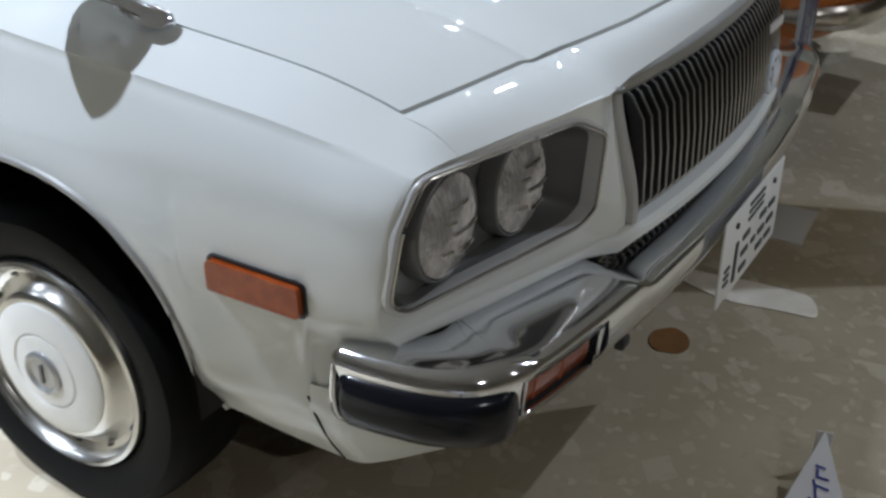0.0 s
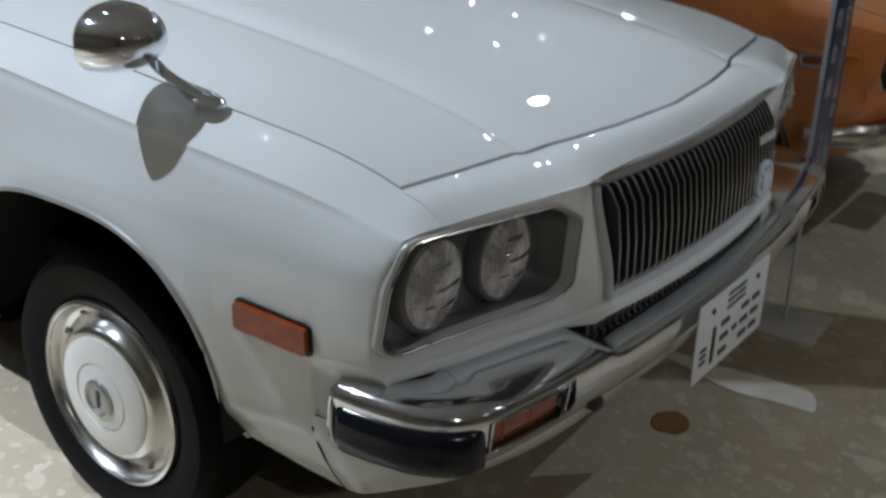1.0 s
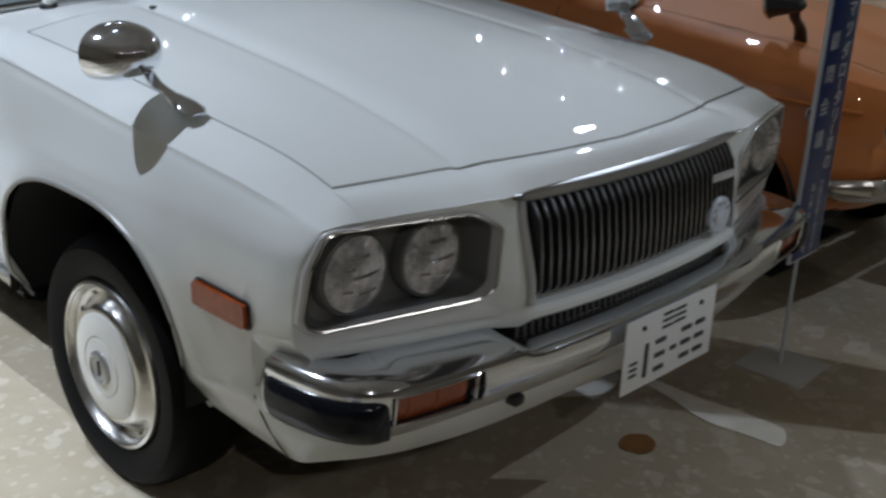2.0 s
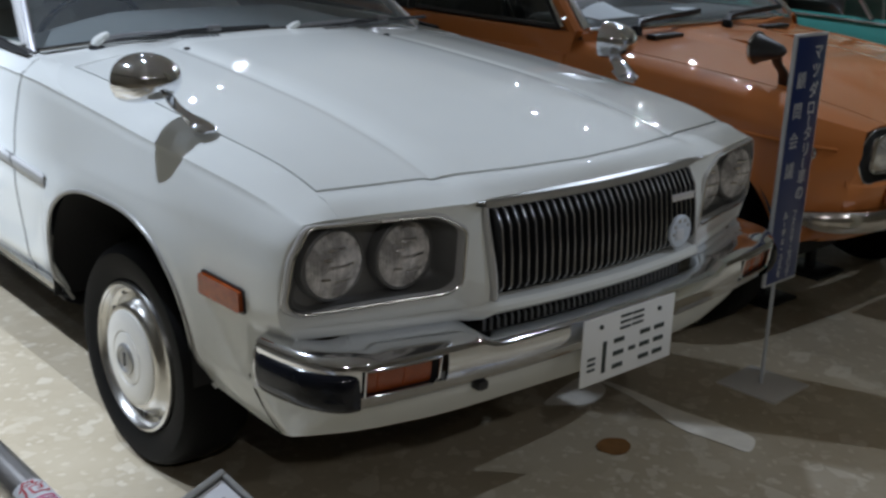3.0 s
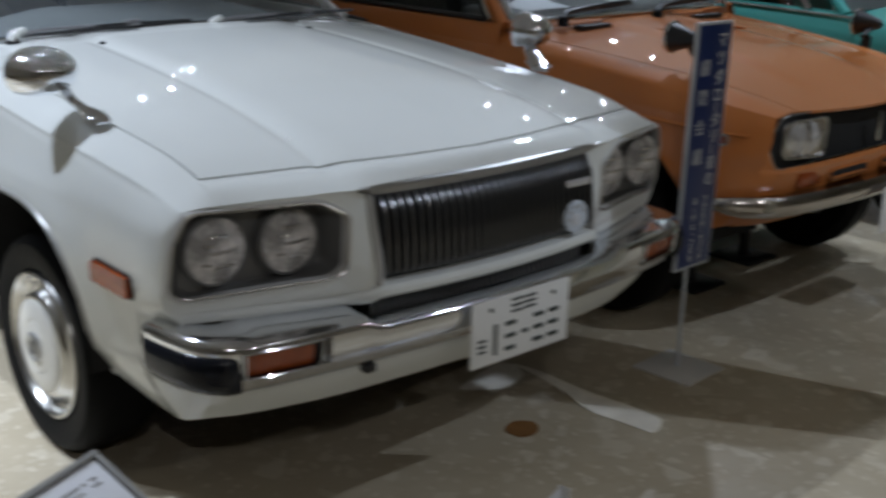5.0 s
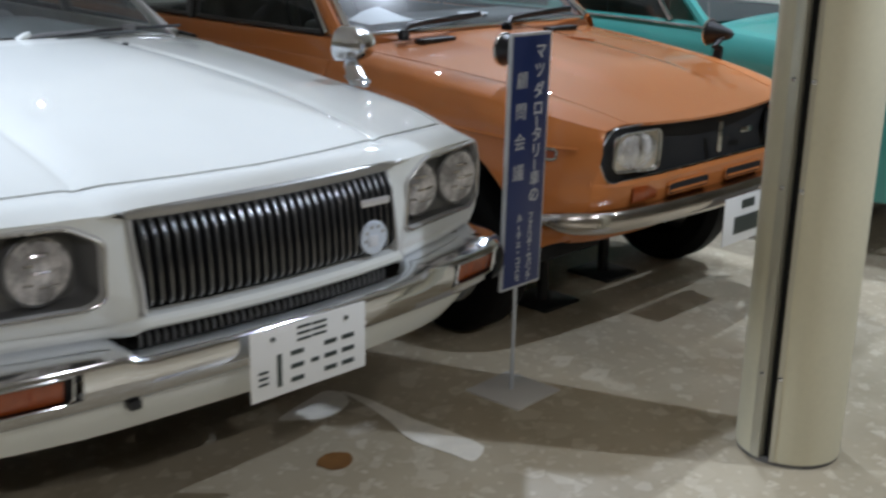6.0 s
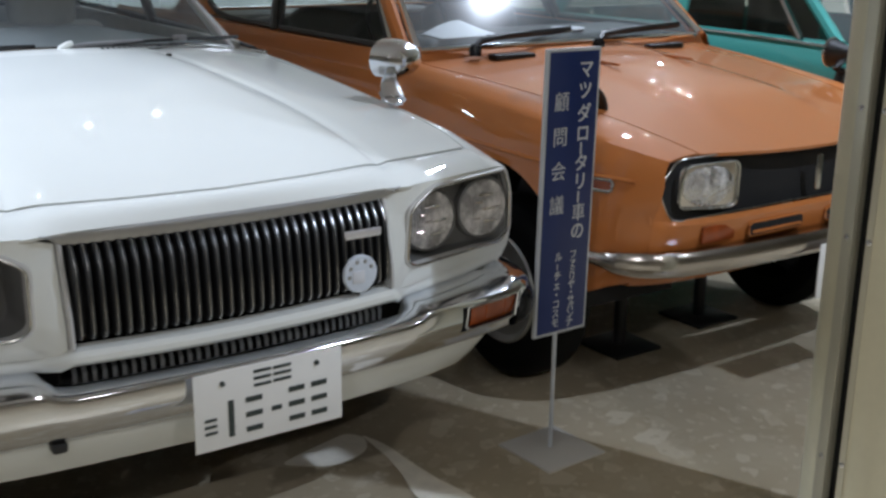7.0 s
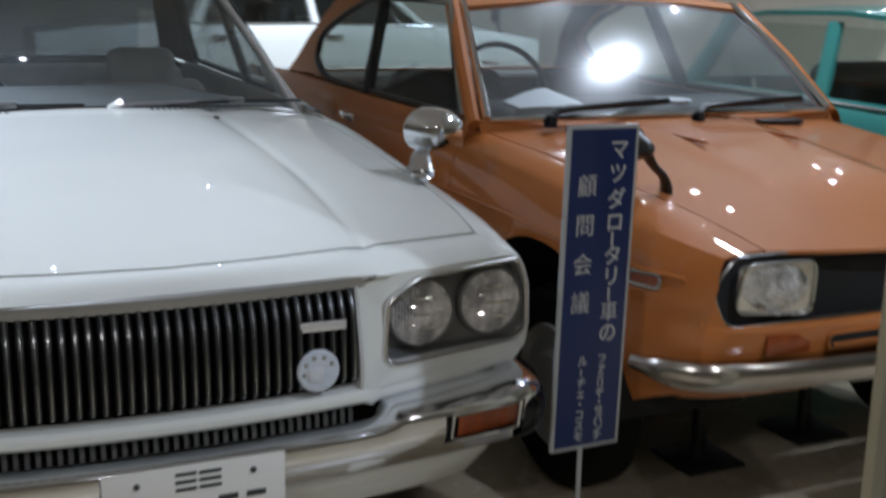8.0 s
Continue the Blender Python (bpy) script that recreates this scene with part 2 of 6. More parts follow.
def glass(name, tint, rough=0.0, haze_film=0.0, glare=0.0):
    """Thin pane: clear, mirror-like by Fresnel; a pale film paints in reflected haze, a rough one scatters glare."""
    m = bpy.data.materials.new(name)
    m.use_nodes = True
    nt = m.node_tree
    nt.nodes.remove(nt.nodes["Principled BSDF"])
    out = nt.nodes["Material Output"]
    tr = nt.nodes.new("ShaderNodeBsdfTransparent")
    tr.inputs[0].default_value = (*tint, 1)
    gl = nt.nodes.new("ShaderNodeBsdfGlossy")
    gl.inputs["Roughness"].default_value = rough
    lw = nt.nodes.new("ShaderNodeLayerWeight")
    lw.inputs["Blend"].default_value = 0.5
    pw = nt.nodes.new("ShaderNodeMath")
    pw.operation = "POWER"
    pw.inputs[1].default_value = 4.2
    nt.links.new(lw.outputs["Facing"], pw.inputs[0])
    fr = nt.nodes.new("ShaderNodeMapRange")
    fr.inputs["To Min"].default_value, fr.inputs["To Max"].default_value = 0.07, 0.95
    nt.links.new(pw.outputs[0], fr.inputs["Value"])
    mx = nt.nodes.new("ShaderNodeMixShader")
    nt.links.new(fr.outputs[0], mx.inputs[0])
    nt.links.new(tr.outputs[0], mx.inputs[1])
    nt.links.new(gl.outputs[0], mx.inputs[2])
    tc = nt.nodes.new("ShaderNodeTexCoord")
    nz = nt.nodes.new("ShaderNodeTexNoise")
    nz.inputs["Scale"].default_value, nz.inputs["Detail"].default_value = 5, 4
    nt.links.new(tc.outputs["Object"], nz.inputs["Vector"])

    def film(under, shader, share):
        rg = nt.nodes.new("ShaderNodeMapRange")
        rg.inputs["To Min"].default_value, rg.inputs["To Max"].default_value = share * 0.6, share * 1.4
        nt.links.new(nz.outputs["Fac"], rg.inputs["Value"])
        m2 = nt.nodes.new("ShaderNodeMixShader")
        nt.links.new(rg.outputs[0], m2.inputs[0])
        nt.links.new(under.outputs[0], m2.inputs[1])
        nt.links.new(shader.outputs[0], m2.inputs[2])
        return m2

    if glare:
        g2 = nt.nodes.new("ShaderNodeBsdfGlossy")
        g2.inputs["Roughness"].default_value = 0.24
        mx = film(mx, g2, glare)
    # Reflected haze put into the colour as a pale bluish diffuse film.
    if haze_film:
        df = nt.nodes.new("ShaderNodeBsdfDiffuse")
        df.inputs[0].default_value = (0.66, 0.75, 0.82, 1)
        mx = film(mx, df, haze_film)
    nt.links.new(mx.outputs[0], out.inputs[0])
    return m


M_GLASS = glass("window_glass", (0.72, 0.78, 0.76), 0.01)
M_GLASS_DARK = glass("dark_window_glass", (0.16, 0.18, 0.19), 0.01)
M_GLASS_TINT = glass("tinted_window_glass", (0.42, 0.46, 0.46), 0.01)
M_SCREEN = glass("windscreen_glass", (0.78, 0.84, 0.84), 0.02, haze_film=0.05)
M_SCREEN_HAZED = glass("hazed_windscreen_glass", (0.78, 0.84, 0.84), 0.02, haze_film=0.085, glare=0.08)


def lamp_glass():
    """Pressed headlamp glass: clear, uneven, with upright flutes; pale diffuse patches paint in reflected light."""
    m = bpy.data.materials.new("pressed_lamp_glass")
    m.use_nodes = True
    nt = m.node_tree
    nt.nodes.remove(nt.nodes["Principled BSDF"])
    out = nt.nodes["Material Output"]
    tc = nt.nodes.new("ShaderNodeTexCoord")
    wx = nt.nodes.new("ShaderNodeTexWave")
    wx.inputs["Scale"].default_value, wx.inputs["Distortion"].default_value = 42, 0.6
    wz = nt.nodes.new("ShaderNodeTexVoronoi")
    wz.inputs["Scale"].default_value, wz.inputs["Randomness"].default_value = 34, 0.8
    wz.distance = "CHEBYCHEV"
    nz = nt.nodes.new("ShaderNodeTexNoise")
    nz.inputs["Scale"].default_value, nz.inputs["Detail"].default_value = 20, 3
    for n in (wx, wz, nz):
        nt.links.new(tc.outputs["Object"], n.inputs["Vector"])
    height = nt.nodes.new("ShaderNodeMath")
    height.operation = "MULTIPLY_ADD"
    height.inputs[1].default_value = 0.5
    nt.links.new(wx.outputs["Fac"], height.inputs[0])
    nt.links.new(wz.outputs["Distance"], height.inputs[2])
    bp = nt.nodes.new("ShaderNodeBump")
    bp.inputs["Strength"].default_value, bp.inputs["Distance"].default_value = 0.85, 0.004
    nt.links.new(height.outputs[0], bp.inputs["Height"])
    haze = nt.nodes.new("ShaderNodeMapRange")
    haze.inputs["From Min"].default_value, haze.inputs["From Max"].default_value = 0.42, 0.68
    haze.inputs["To Min"].default_value, haze.inputs["To Max"].default_value = 0.36, 1.0
    nt.links.new(nz.outputs["Fac"], haze.inputs["Value"])
    clear = nt.nodes.new("ShaderNodeBsdfTransparent")
    clear.inputs[0].default_value = (0.93, 0.92, 0.90, 1)
    # Pale diffuse share puts the reflector's brightness into the glass colour.
    shine = nt.nodes.new("ShaderNodeBsdfDiffuse")
    shine.inputs[0].default_value = (0.86, 0.83, 0.81, 1)
    body = nt.nodes.new("ShaderNodeMixShader")
    nt.links.new(haze.outputs[0], body.inputs[0])
    nt.links.new(clear.outputs[0], body.inputs[1])
    nt.links.new(shine.outputs[0], body.inputs[2])
    gl = nt.nodes.new("ShaderNodeBsdfGlossy")
    gl.inputs["Roughness"].default_value = 0.06
    nt.links.new(bp.outputs[0], gl.inputs["Normal"])
    fr = nt.nodes.new("ShaderNodeFresnel")
    fr.inputs[0].default_value = 1.75
    nt.links.new(bp.outputs[0], fr.inputs["Normal"])
    mx = nt.nodes.new("ShaderNodeMixShader")
    nt.links.new(fr.outputs[0], mx.inputs[0])
    nt.links.new(body.outputs[0], mx.inputs[1])
    nt.links.new(gl.outputs[0], mx.inputs[2])
    nt.links.new(mx.outputs[0], out.inputs[0])
    return m


M_LAMPGLASS = lamp_glass()
M_MOULD = mat("moulding_grey", (0.40, 0.40, 0.385), 0.35, 0.25, vary=0.08, scale=10)
M_ACRYL = mat("pale_acrylic", (0.80, 0.78, 0.74), 0.25, vary=0.05, scale=6)
M_ACRYL.node_tree.nodes["Principled BSDF"].inputs["Alpha"].default_value = 0.75

# ---- building helpers ----
def part(name, bm, material, parent, label="", smooth=True, edge=35):
    me = bpy.data.meshes.new(name)
    bmesh.ops.remove_doubles(bm, verts=bm.verts, dist=1e-5)
    bmesh.ops.recalc_face_normals(bm, faces=bm.faces)
    if smooth:
        for f in bm.faces:
            f.smooth = True
        for e in bm.edges:
            if len(e.link_faces) == 2 and e.calc_face_angle(0) > radians(edge):
                e.smooth = False
    bm.to_mesh(me)
    bm.free()
    for m in (material if isinstance(material, (list, tuple)) else [material]):
        me.materials.append(m)
    ob = new(name, me)
    if parent is not None:
        ob.parent = parent
    if label:
        ob["label"] = label
    return ob


def thing(name, at, label, category, group="", kind=""):
    ob = new(name)
    ob.location = at
    ob.empty_display_size = 0.1
    return tagged(ob, label, category, group, kind)


def lerp(table, v):
    xs = [p[0] for p in table]
    return float(np.interp(v, xs, [p[1] for p in table]))


def glide(table, v):
    """Like lerp, but with no kinks at the table's rows."""
    if v <= table[0][0] or v >= table[-1][0]:
        return lerp(table, v)
    k = max(i for i in range(len(table) - 1) if table[i][0] <= v)

    def slope(i):
        a, b = table[max(i - 1, 0)], table[min(i + 1, len(table) - 1)]
        return (b[1] - a[1]) / (b[0] - a[0])

    (x0, z0), (x1, z1) = table[k], table[k + 1]
    h = x1 - x0
    t = (v - x0) / h
    return (2 * t ** 3 - 3 * t ** 2 + 1) * z0 + (t ** 3 - 2 * t ** 2 + t) * h * slope(k) + (3 * t ** 2 - 2 * t ** 3) * z1 + (t ** 3 - t ** 2) * h * slope(k + 1)


def curve3(pts, n):
    """n+1 points along a smooth line through pts."""
    P = [Vector(p) for p in pts]
    if len(P) == 2:
        return [P[0].lerp(P[1], i / n) for i in range(n + 1)]
    P = [P[0] * 2 - P[1]] + P + [P[-1] * 2 - P[-2]]
    seg = len(P) - 3
    out = []
    for i in range(n + 1):
        s = i / n * seg
        k = min(int(s), seg - 1)
        t = s - k
        a, b, c, d = P[k:k + 4]
        out.append(0.5 * ((2 * b) + (c - a) * t + (2 * a - 5 * b + 4 * c - d) * t * t + (3 * b - a - 3 * c + d) * t ** 3))
    return out


def skin(rows, closed_u=False, closed_v=False, bm=None):
    """Quads over a table of points."""
    bm = bm or bmesh.new()
    V = [[bm.verts.new(p) for p in r] for r in rows]
    n, k = len(V), len(V[0])
    for i in range(n if closed_u else n - 1):
        for j in range(k if closed_v else k - 1):
            q = [V[i][j], V[i][(j + 1) % k], V[(i + 1) % n][(j + 1) % k], V[(i + 1) % n][j]]
            q = [v for m, v in enumerate(q) if v not in q[:m]]
            try:
                bm.faces.new(q)
            except ValueError:
                pass
    return bm


def thicken(bm, d, inside=(0, 2.0, 0.3)):
    """Gives an open sheet a thickness of d towards the point inside."""
    bmesh.ops.recalc_face_normals(bm, faces=bm.faces)
    c = Vector(inside)
    if sum(f.normal.dot(f.calc_center_median() - c) * f.calc_area() for f in bm.faces) < 0:
        bmesh.ops.reverse_faces(bm, faces=bm.faces)
    bmesh.ops.solidify(bm, geom=bm.faces[:], thickness=abs(d))
    return bm


def cap(bm):
    loops = [e for e in bm.edges if e.is_boundary]
    if loops:
        bmesh.ops.holes_fill(bm, edges=loops, sides=0)
    return bm


def block(size, at=(0, 0, 0), bevel=0.004, seg=2, rot=None):
    bm = bmesh.new()
    bmesh.ops.create_cube(bm, size=1)
    bmesh.ops.scale(bm, vec=size, verts=bm.verts)
    if bevel:
        bmesh.ops.bevel(bm, geom=bm.edges[:], offset=bevel, segments=seg, profile=0.5, affect="EDGES")
    if rot is not None:
        bmesh.ops.transform(bm, matrix=rot, verts=bm.verts)
    bmesh.ops.translate(bm, vec=at, verts=bm.verts)
    return bm


def tube(pts, r, sides=10, ends=True, flat=1.0):
    """A pipe along pts; r a number or one for each point."""
    P = [Vector(p) for p in pts]
    rows = []
    up = Vector((0, 0, 1))
    for i, p in enumerate(P):
        d = (P[min(i + 1, len(P) - 1)] - P[max(i - 1, 0)]).normalized()
        a = d.cross(up if abs(d.dot(up)) < 0.95 else Vector((1, 0, 0))).normalized()
        b = a.cross(d).normalized()
        rr = r[i] if isinstance(r, (list, tuple)) else r
        rows.append([p + a * math.cos(t) * rr + b * math.sin(t) * rr * flat for t in [2 * math.pi * j / sides for j in range(sides)]])
    bm = skin(rows, closed_v=True)
    return cap(bm) if ends else bm


def lathe(profile, sides=48, axis="x", at=(0, 0, 0)):
    """Turns (radius, height) pairs round an axis."""
    rows = []
    for r, h in profile:
        ring = []
        for j in range(sides):
            t = 2 * math.pi * j / sides
            c, s = r * math.cos(t), r * math.sin(t)
            p = {"x": (h, c, s), "y": (c, h, s), "z": (c, s, h)}[axis]
            ring.append(Vector(p) + Vector(at))
        rows.append(ring)
    return skin(rows, closed_v=True)


def smooth_step(a, b, v):
    t = min(max((v - a) / (b - a), 0), 1)
    return t * t * (3 - 2 * t)


def rounded(outline, r, n=5):
    """Rounds the corners of a flat closed outline of 2D points."""
    out = []
    k = len(outline)
    for i in range(k):
        p, a, b = (Vector(outline[j % k]) for j in (i, i - 1, i + 1))
        da, db = (a - p), (b - p)
        ra = min(r, da.length * 0.45, db.length * 0.45)
        s, e = p + da.normalized() * ra, p + db.normalized() * ra
        for j in range(n + 1):
            t = j / n
            out.append((s * (1 - t) ** 2 + p * 2 * t * (1 - t) + e * t * t))
    return out


def pressed_lens(rx, rz, square=2.0):
    """A domed lamp glass with upright ribs in stepped rows, facing -y."""
    rng = random.Random(7)
    tilt = [[rng.uniform(-0.0011, 0.0011) for j in range(9)] for i in range(24)]
    rows = []
    n, k = 48, 32
    for i in range(n + 1):
        u = -1 + 2 * i / n
        col = []
        for j in range(k + 1):
            v = -1 + 2 * j / k
            x = rx * u
            z = rz * v * max(1 - abs(u) ** square, 0.0) ** (1 / square)
            r = (x / rx) ** 2 + (z / rz) ** 2 * 0.9
            dome = 0.024 * max(1 - r, 0)
            rib = (0.0016 if i % 2 else 0.0) + tilt[min(i // 2, 23)][min(j // 4, 8)] * (1 if j % 4 < 2 else -1)
            col.append(Vector((x, -dome + rib * smooth_step(1.0, 0.8, r), z)))
        rows.append(col)
    return skin(rows)


def plateau(outline, thick, place):
    """A flat slab with this outline; place(u, v, w) puts it in space."""
    rows = [[Vector(place(p[0], p[1], w)) for p in outline] for w in (0, thick)]
    bm = skin(rows, closed_v=True)
    return cap(bm)

# ---- room ----
def slab(name, x0, y0, z0, x1, y1, z1, material, label, bevel=0.0):
    ob = part(name, block((x1 - x0, y1 - y0, z1 - z0), ((x0 + x1) / 2, (y0 + y1) / 2, (z0 + z1) / 2), bevel), material, None, smooth=False)
    return tagged(ob, label, name.split("_")[0], kind="structure")


slab("floor", -7, -7, -0.2, 9, 10, 0, M_FLOOR, "polished beige terrazzo floor with pale chips")
# Ceiling stays out of view; its pale colour is there to bounce light.
slab("ceiling", -7, -7, CEILING, 9, 10, CEILING + 0.15, M_CEIL, "pale ceiling boards")
slab("wall_west", -7.2, -7, 0, -7, 10, CEILING, M_WALL, "plain plaster wall")
slab("wall_east", 9, -7, 0, 9.2, 10, CEILING, M_WALL, "plain plaster wall")
slab("wall_north", -7, 10, 0, 9, 10.2, CEILING, M_WALL, "plain plaster wall")
slab("wall_south", -7, -7.2, 0, 9, -7, CEILING, M_WALL, "plain plaster wall")


# ceiling lamp housings, out of view, also for the added fill lamps
for at, aim, watts, degrees, colour in SPOTS:
    d = (Vector(aim) - Vector(at)).normalized()
    lampthing = thing("spotlight", (at[0], at[1], CEILING), "unseen black ceiling spotlight, placed for its light", "lamp", "ceiling spotlights")
    m = (-d).to_track_quat("Z", "Y").to_matrix()
    bm = lathe([(0.048, 0.0), (0.052, -0.02), (0.052, 0.07), (0.03, 0.10), (0.0005, 0.105)], 24, "z")
    bmesh.ops.transform(bm, matrix=m.to_4x4(), verts=bm.verts)
    bmesh.ops.translate(bm, vec=Vector((0, 0, at[2] - CEILING)) - d * 0.02, verts=bm.verts)
    part("housing", bm, M_BLACK, lampthing)
    part("stem", tube([(0, 0, 0), (0, 0, at[2] - CEILING + 0.06)], 0.012, 8), M_BLACK, lampthing)

# ---- sign stand ----
def build_sign():
    st = thing("sign_stand", (0.922, 0.156, 0), "narrow blue sign board on thin post with clear foot", "sign")
    part("foot", block((0.205, 0.205, 0.006), (0, 0, 0.003), 0.002, rot=None), M_ACRYL, st, "clear square acrylic foot")
    part("post", tube([(0, 0.006, 0.006), (0, 0.006, 0.75)], 0.006, 10), M_SIGNEDGE, st, "thin pale metal post")
    board = part("board", block((0.182, 0.010, 0.738), (-0.006, -0.008, 0.709), 0.001), M_SIGNEDGE, st, "pale edged sign board")
    part("face", block((0.166, 0.002, 0.722), (-0.006, -0.0142, 0.709), 0.0005), M_BLUE, board, "deep blue sign face")

    def line(text, x, z, size, step, drops=None):
        for i, ch in enumerate(text):
            drop = drops[i] if drops else i * step
            turn = Matrix.Rotation(radians(90), 4, "Z") @ Matrix.Scale(0.72, 4, (1, 0, 0)) if ch == "\u30fc" else Matrix()
            cu = bpy.data.curves.new("letter", "FONT")
            cu.body, cu.size, cu.align_x, cu.align_y = ch, size, "CENTER", "CENTER"
            cu.extrude, cu.offset = 0.0004, size * 0.012 if ch < "\u3100" else 0
            ob = bpy.data.objects.new("letter", cu)
            scene.collection.objects.link(ob)
            dg = bpy.context.evaluated_depsgraph_get()
            me = bpy.data.meshes.new_from_object(ob.evaluated_get(dg))
            bpy.data.objects.remove(ob)
            bpy.data.curves.remove(cu)
            if len(me.vertices) == 0:
                continue
            me.materials.clear()
            me.materials.append(M_LETTER)
            o = new("letter", me)
            o.parent = board
            o.matrix_basis = pose(x, -0.0158, z - drop, 90) @ turn
    line("\u30de\u30c4\u30c0\u30ed\u30fc\u30bf\u30ea\u30fc\u8eca\u306e", 0.034, 1.023, 0.049, 0, (0, 0.053, 0.110, 0.161, 0.195, 0.236, 0.284, 0.321, 0.365, 0.414))
    line("\u9867\u554f\u4f1a\u8b70", -0.044, 0.945, 0.052, 0.087)
    line("\u30d5\u30a1\u30df\u30ea\u30e4\u30fb\u30b5\u30d0\u30f3\u30ca", 0.024, 0.549, 0.027, 0.0205)
    line("\u30eb\u30fc\u30c1\u30a7\u30fb\u30b3\u30b9\u30e2", -0.028, 0.549, 0.027, 0.0255)
    board.rotation_euler = (0, radians(0.8), 0)
    st.rotation_euler = (0, 0, radians(3))
    return st


build_sign()


# ---- pillar ----
def build_pillar():
    """A round column clad in two curved sheets, with an open joint between their metal edges."""
    R = 0.138
    ob = thing("pillar", (1.20, -0.605, 0), "round beige column clad in sheet metal with a dark upright joint", "pillar", kind="structure")

    def arc(a0, a1, r0, r1, z0, z1, n):
        ang = [radians(a0 + (a1 - a0) * k / n) for k in range(n + 1)]
        ring = [(r1, a) for a in ang] + [(r0, a) for a in reversed(ang)]
        rows = [[Vector((r * math.cos(a), r * math.sin(a), z)) for r, a in ring] for z in (z0, z1)]
        return cap(skin(rows, closed_v=True))

    part("core", lathe([(0.112, 0.0), (0.112, CEILING)], 40, "z"), M_VOID, ob, "dark column core")
    part("sheet", arc(-166, 0, R - 0.006, R, 0.012, CEILING, 40), M_PILLAR, ob, "beige painted curved sheet")
    part("sheet", arc(2, 165, R - 0.006, R, 0.012, CEILING, 40), M_PILLAR, ob, "beige painted curved sheet")
    part("edge_trim", arc(-171, -165.5, R - 0.022, R + 0.003, 0.012, CEILING, 3), M_PILLAR_TRIM, ob, "pale metal edge trim")
    part("edge_trim", arc(164.5, 176, R - 0.022, R + 0.003, 0.012, CEILING, 4), M_PILLAR_TRIM, ob, "pale metal edge trim")
    part("foot_ring", lathe([(R - 0.004, 0.0), (R - 0.004, 0.014), (R - 0.012, 0.016)], 48, "z"), M_LAMPGREY, ob, "grey foot ring")
    for z in (0.25, 0.75, 1.02, 1.5, 2.0, 2.5):
        for a in (-168, 171):
            t = radians(a)
            bm = lathe([(0.0065, 0.0), (0.0065, 0.002), (0.003, 0.004), (0.0005, 0.0042)], 10, "x")
            bmesh.ops.rotate(bm, cent=(0, 0, 0), matrix=Matrix.Rotation(t, 3, "Z"), verts=bm.verts)
            bmesh.ops.translate(bm, vec=((R + 0.003) * math.cos(t), (R + 0.003) * math.sin(t), z), verts=bm.verts)
            part("rivet", bm, M_CHROME, ob)
    return ob


build_pillar()

# ---- barrier rail ----
rail = thing("barrier_rail", (-1.430, 0.6, 0), "grey tubular barrier rail with a red and white sticker", "barrier")
part("tube", tube([(0, -1.0, 0.55), (0, 3.0, 0.55)], 0.029, 20), M_ALU, rail, "grey metal tube")
for y in (-0.95, 1.2, 2.8):
    part("post", tube([(0, y, 0.0), (0, y, 0.53)], 0.02, 14), M_ALU, rail)
    part("base", lathe([(0.11, 0.0), (0.11, 0.006), (0.03, 0.012), (0.0005, 0.012)], 28, "z", (0, y, 0)), M_ALU, rail)
rows = [[Vector((0.0297 * math.sin(a), y, 0.55 + 0.0297 * math.cos(a))) for a in [-1.05 + 1.9 * j / 12 for j in range(13)]] for y in (-0.90, -0.68, -0.662)]
sticker = part("sticker", skin(rows), M_PAPER, rail, "white sticker with red print")


def glyph(ch, size):
    """The flat mesh of one character, centred."""
    cu = bpy.data.curves.new("letter", "FONT")
    cu.body, cu.size, cu.align_x, cu.align_y = ch, size, "CENTER", "CENTER"
    ob = bpy.data.objects.new("letter", cu)
    scene.collection.objects.link(ob)
    me = bpy.data.meshes.new_from_object(ob.evaluated_get(bpy.context.evaluated_depsgraph_get()))
    bpy.data.objects.remove(ob)
    bpy.data.curves.remove(cu)
    return me


me = glyph("\u5371", 0.046)
bm = bmesh.new()
bm.from_mesh(me)
bpy.data.meshes.remove(me)
bmesh.ops.subdivide_edges(bm, edges=bm.edges[:], cuts=2)
for v in bm.verts:
    a = -0.12 + v.co.x / 0.0302
    v.co = Vector((0.0302 * math.sin(a), -0.688 + v.co.y, 0.55 + 0.0302 * math.cos(a)))
part("sticker_letter", bm, M_REDINK, sticker, "red printed character")
for y0, y1, a0, a1 in ((-0.716, -0.722, -0.75, 0.5), (-0.726, -0.731, -0.6, 0.35), (-0.735, -0.742, -0.75, 0.5), (-0.716, -0.755, -0.25, -0.08), (-0.722, -0.755, 0.32, 0.46), (-0.748, -0.754, -0.7, 0.45)):
    rows = [[Vector((0.0302 * math.sin(a), y, 0.55 + 0.0302 * math.cos(a))) for a in [a0 + (a1 - a0) * j / 6 for j in range(7)]] for y in (y0, y1)]
    part("sticker_mark", skin(rows), M_PINKINK, sticker)

# ---- info board ----
info = thing("info_board", (-1.10, -0.10, 0), "white information panel in a grey frame tilted on a post", "sign")
e1 = Vector((-0.925, -0.38, -0.02)).normalized()
nrm = e1.cross(Vector((0.39, -0.77, -0.51))).normalized()
e2 = nrm.cross(e1).normalized()
panel = Matrix.Translation(Vector((-1.052, 0.042, 0.422)) - info.location) @ Matrix((e1, e2, nrm)).transposed().to_4x4()


def on_panel(name, bm, m, label="", parent=info):
    bmesh.ops.transform(bm, matrix=panel, verts=bm.verts)
    return part(name, bm, m, parent, label)


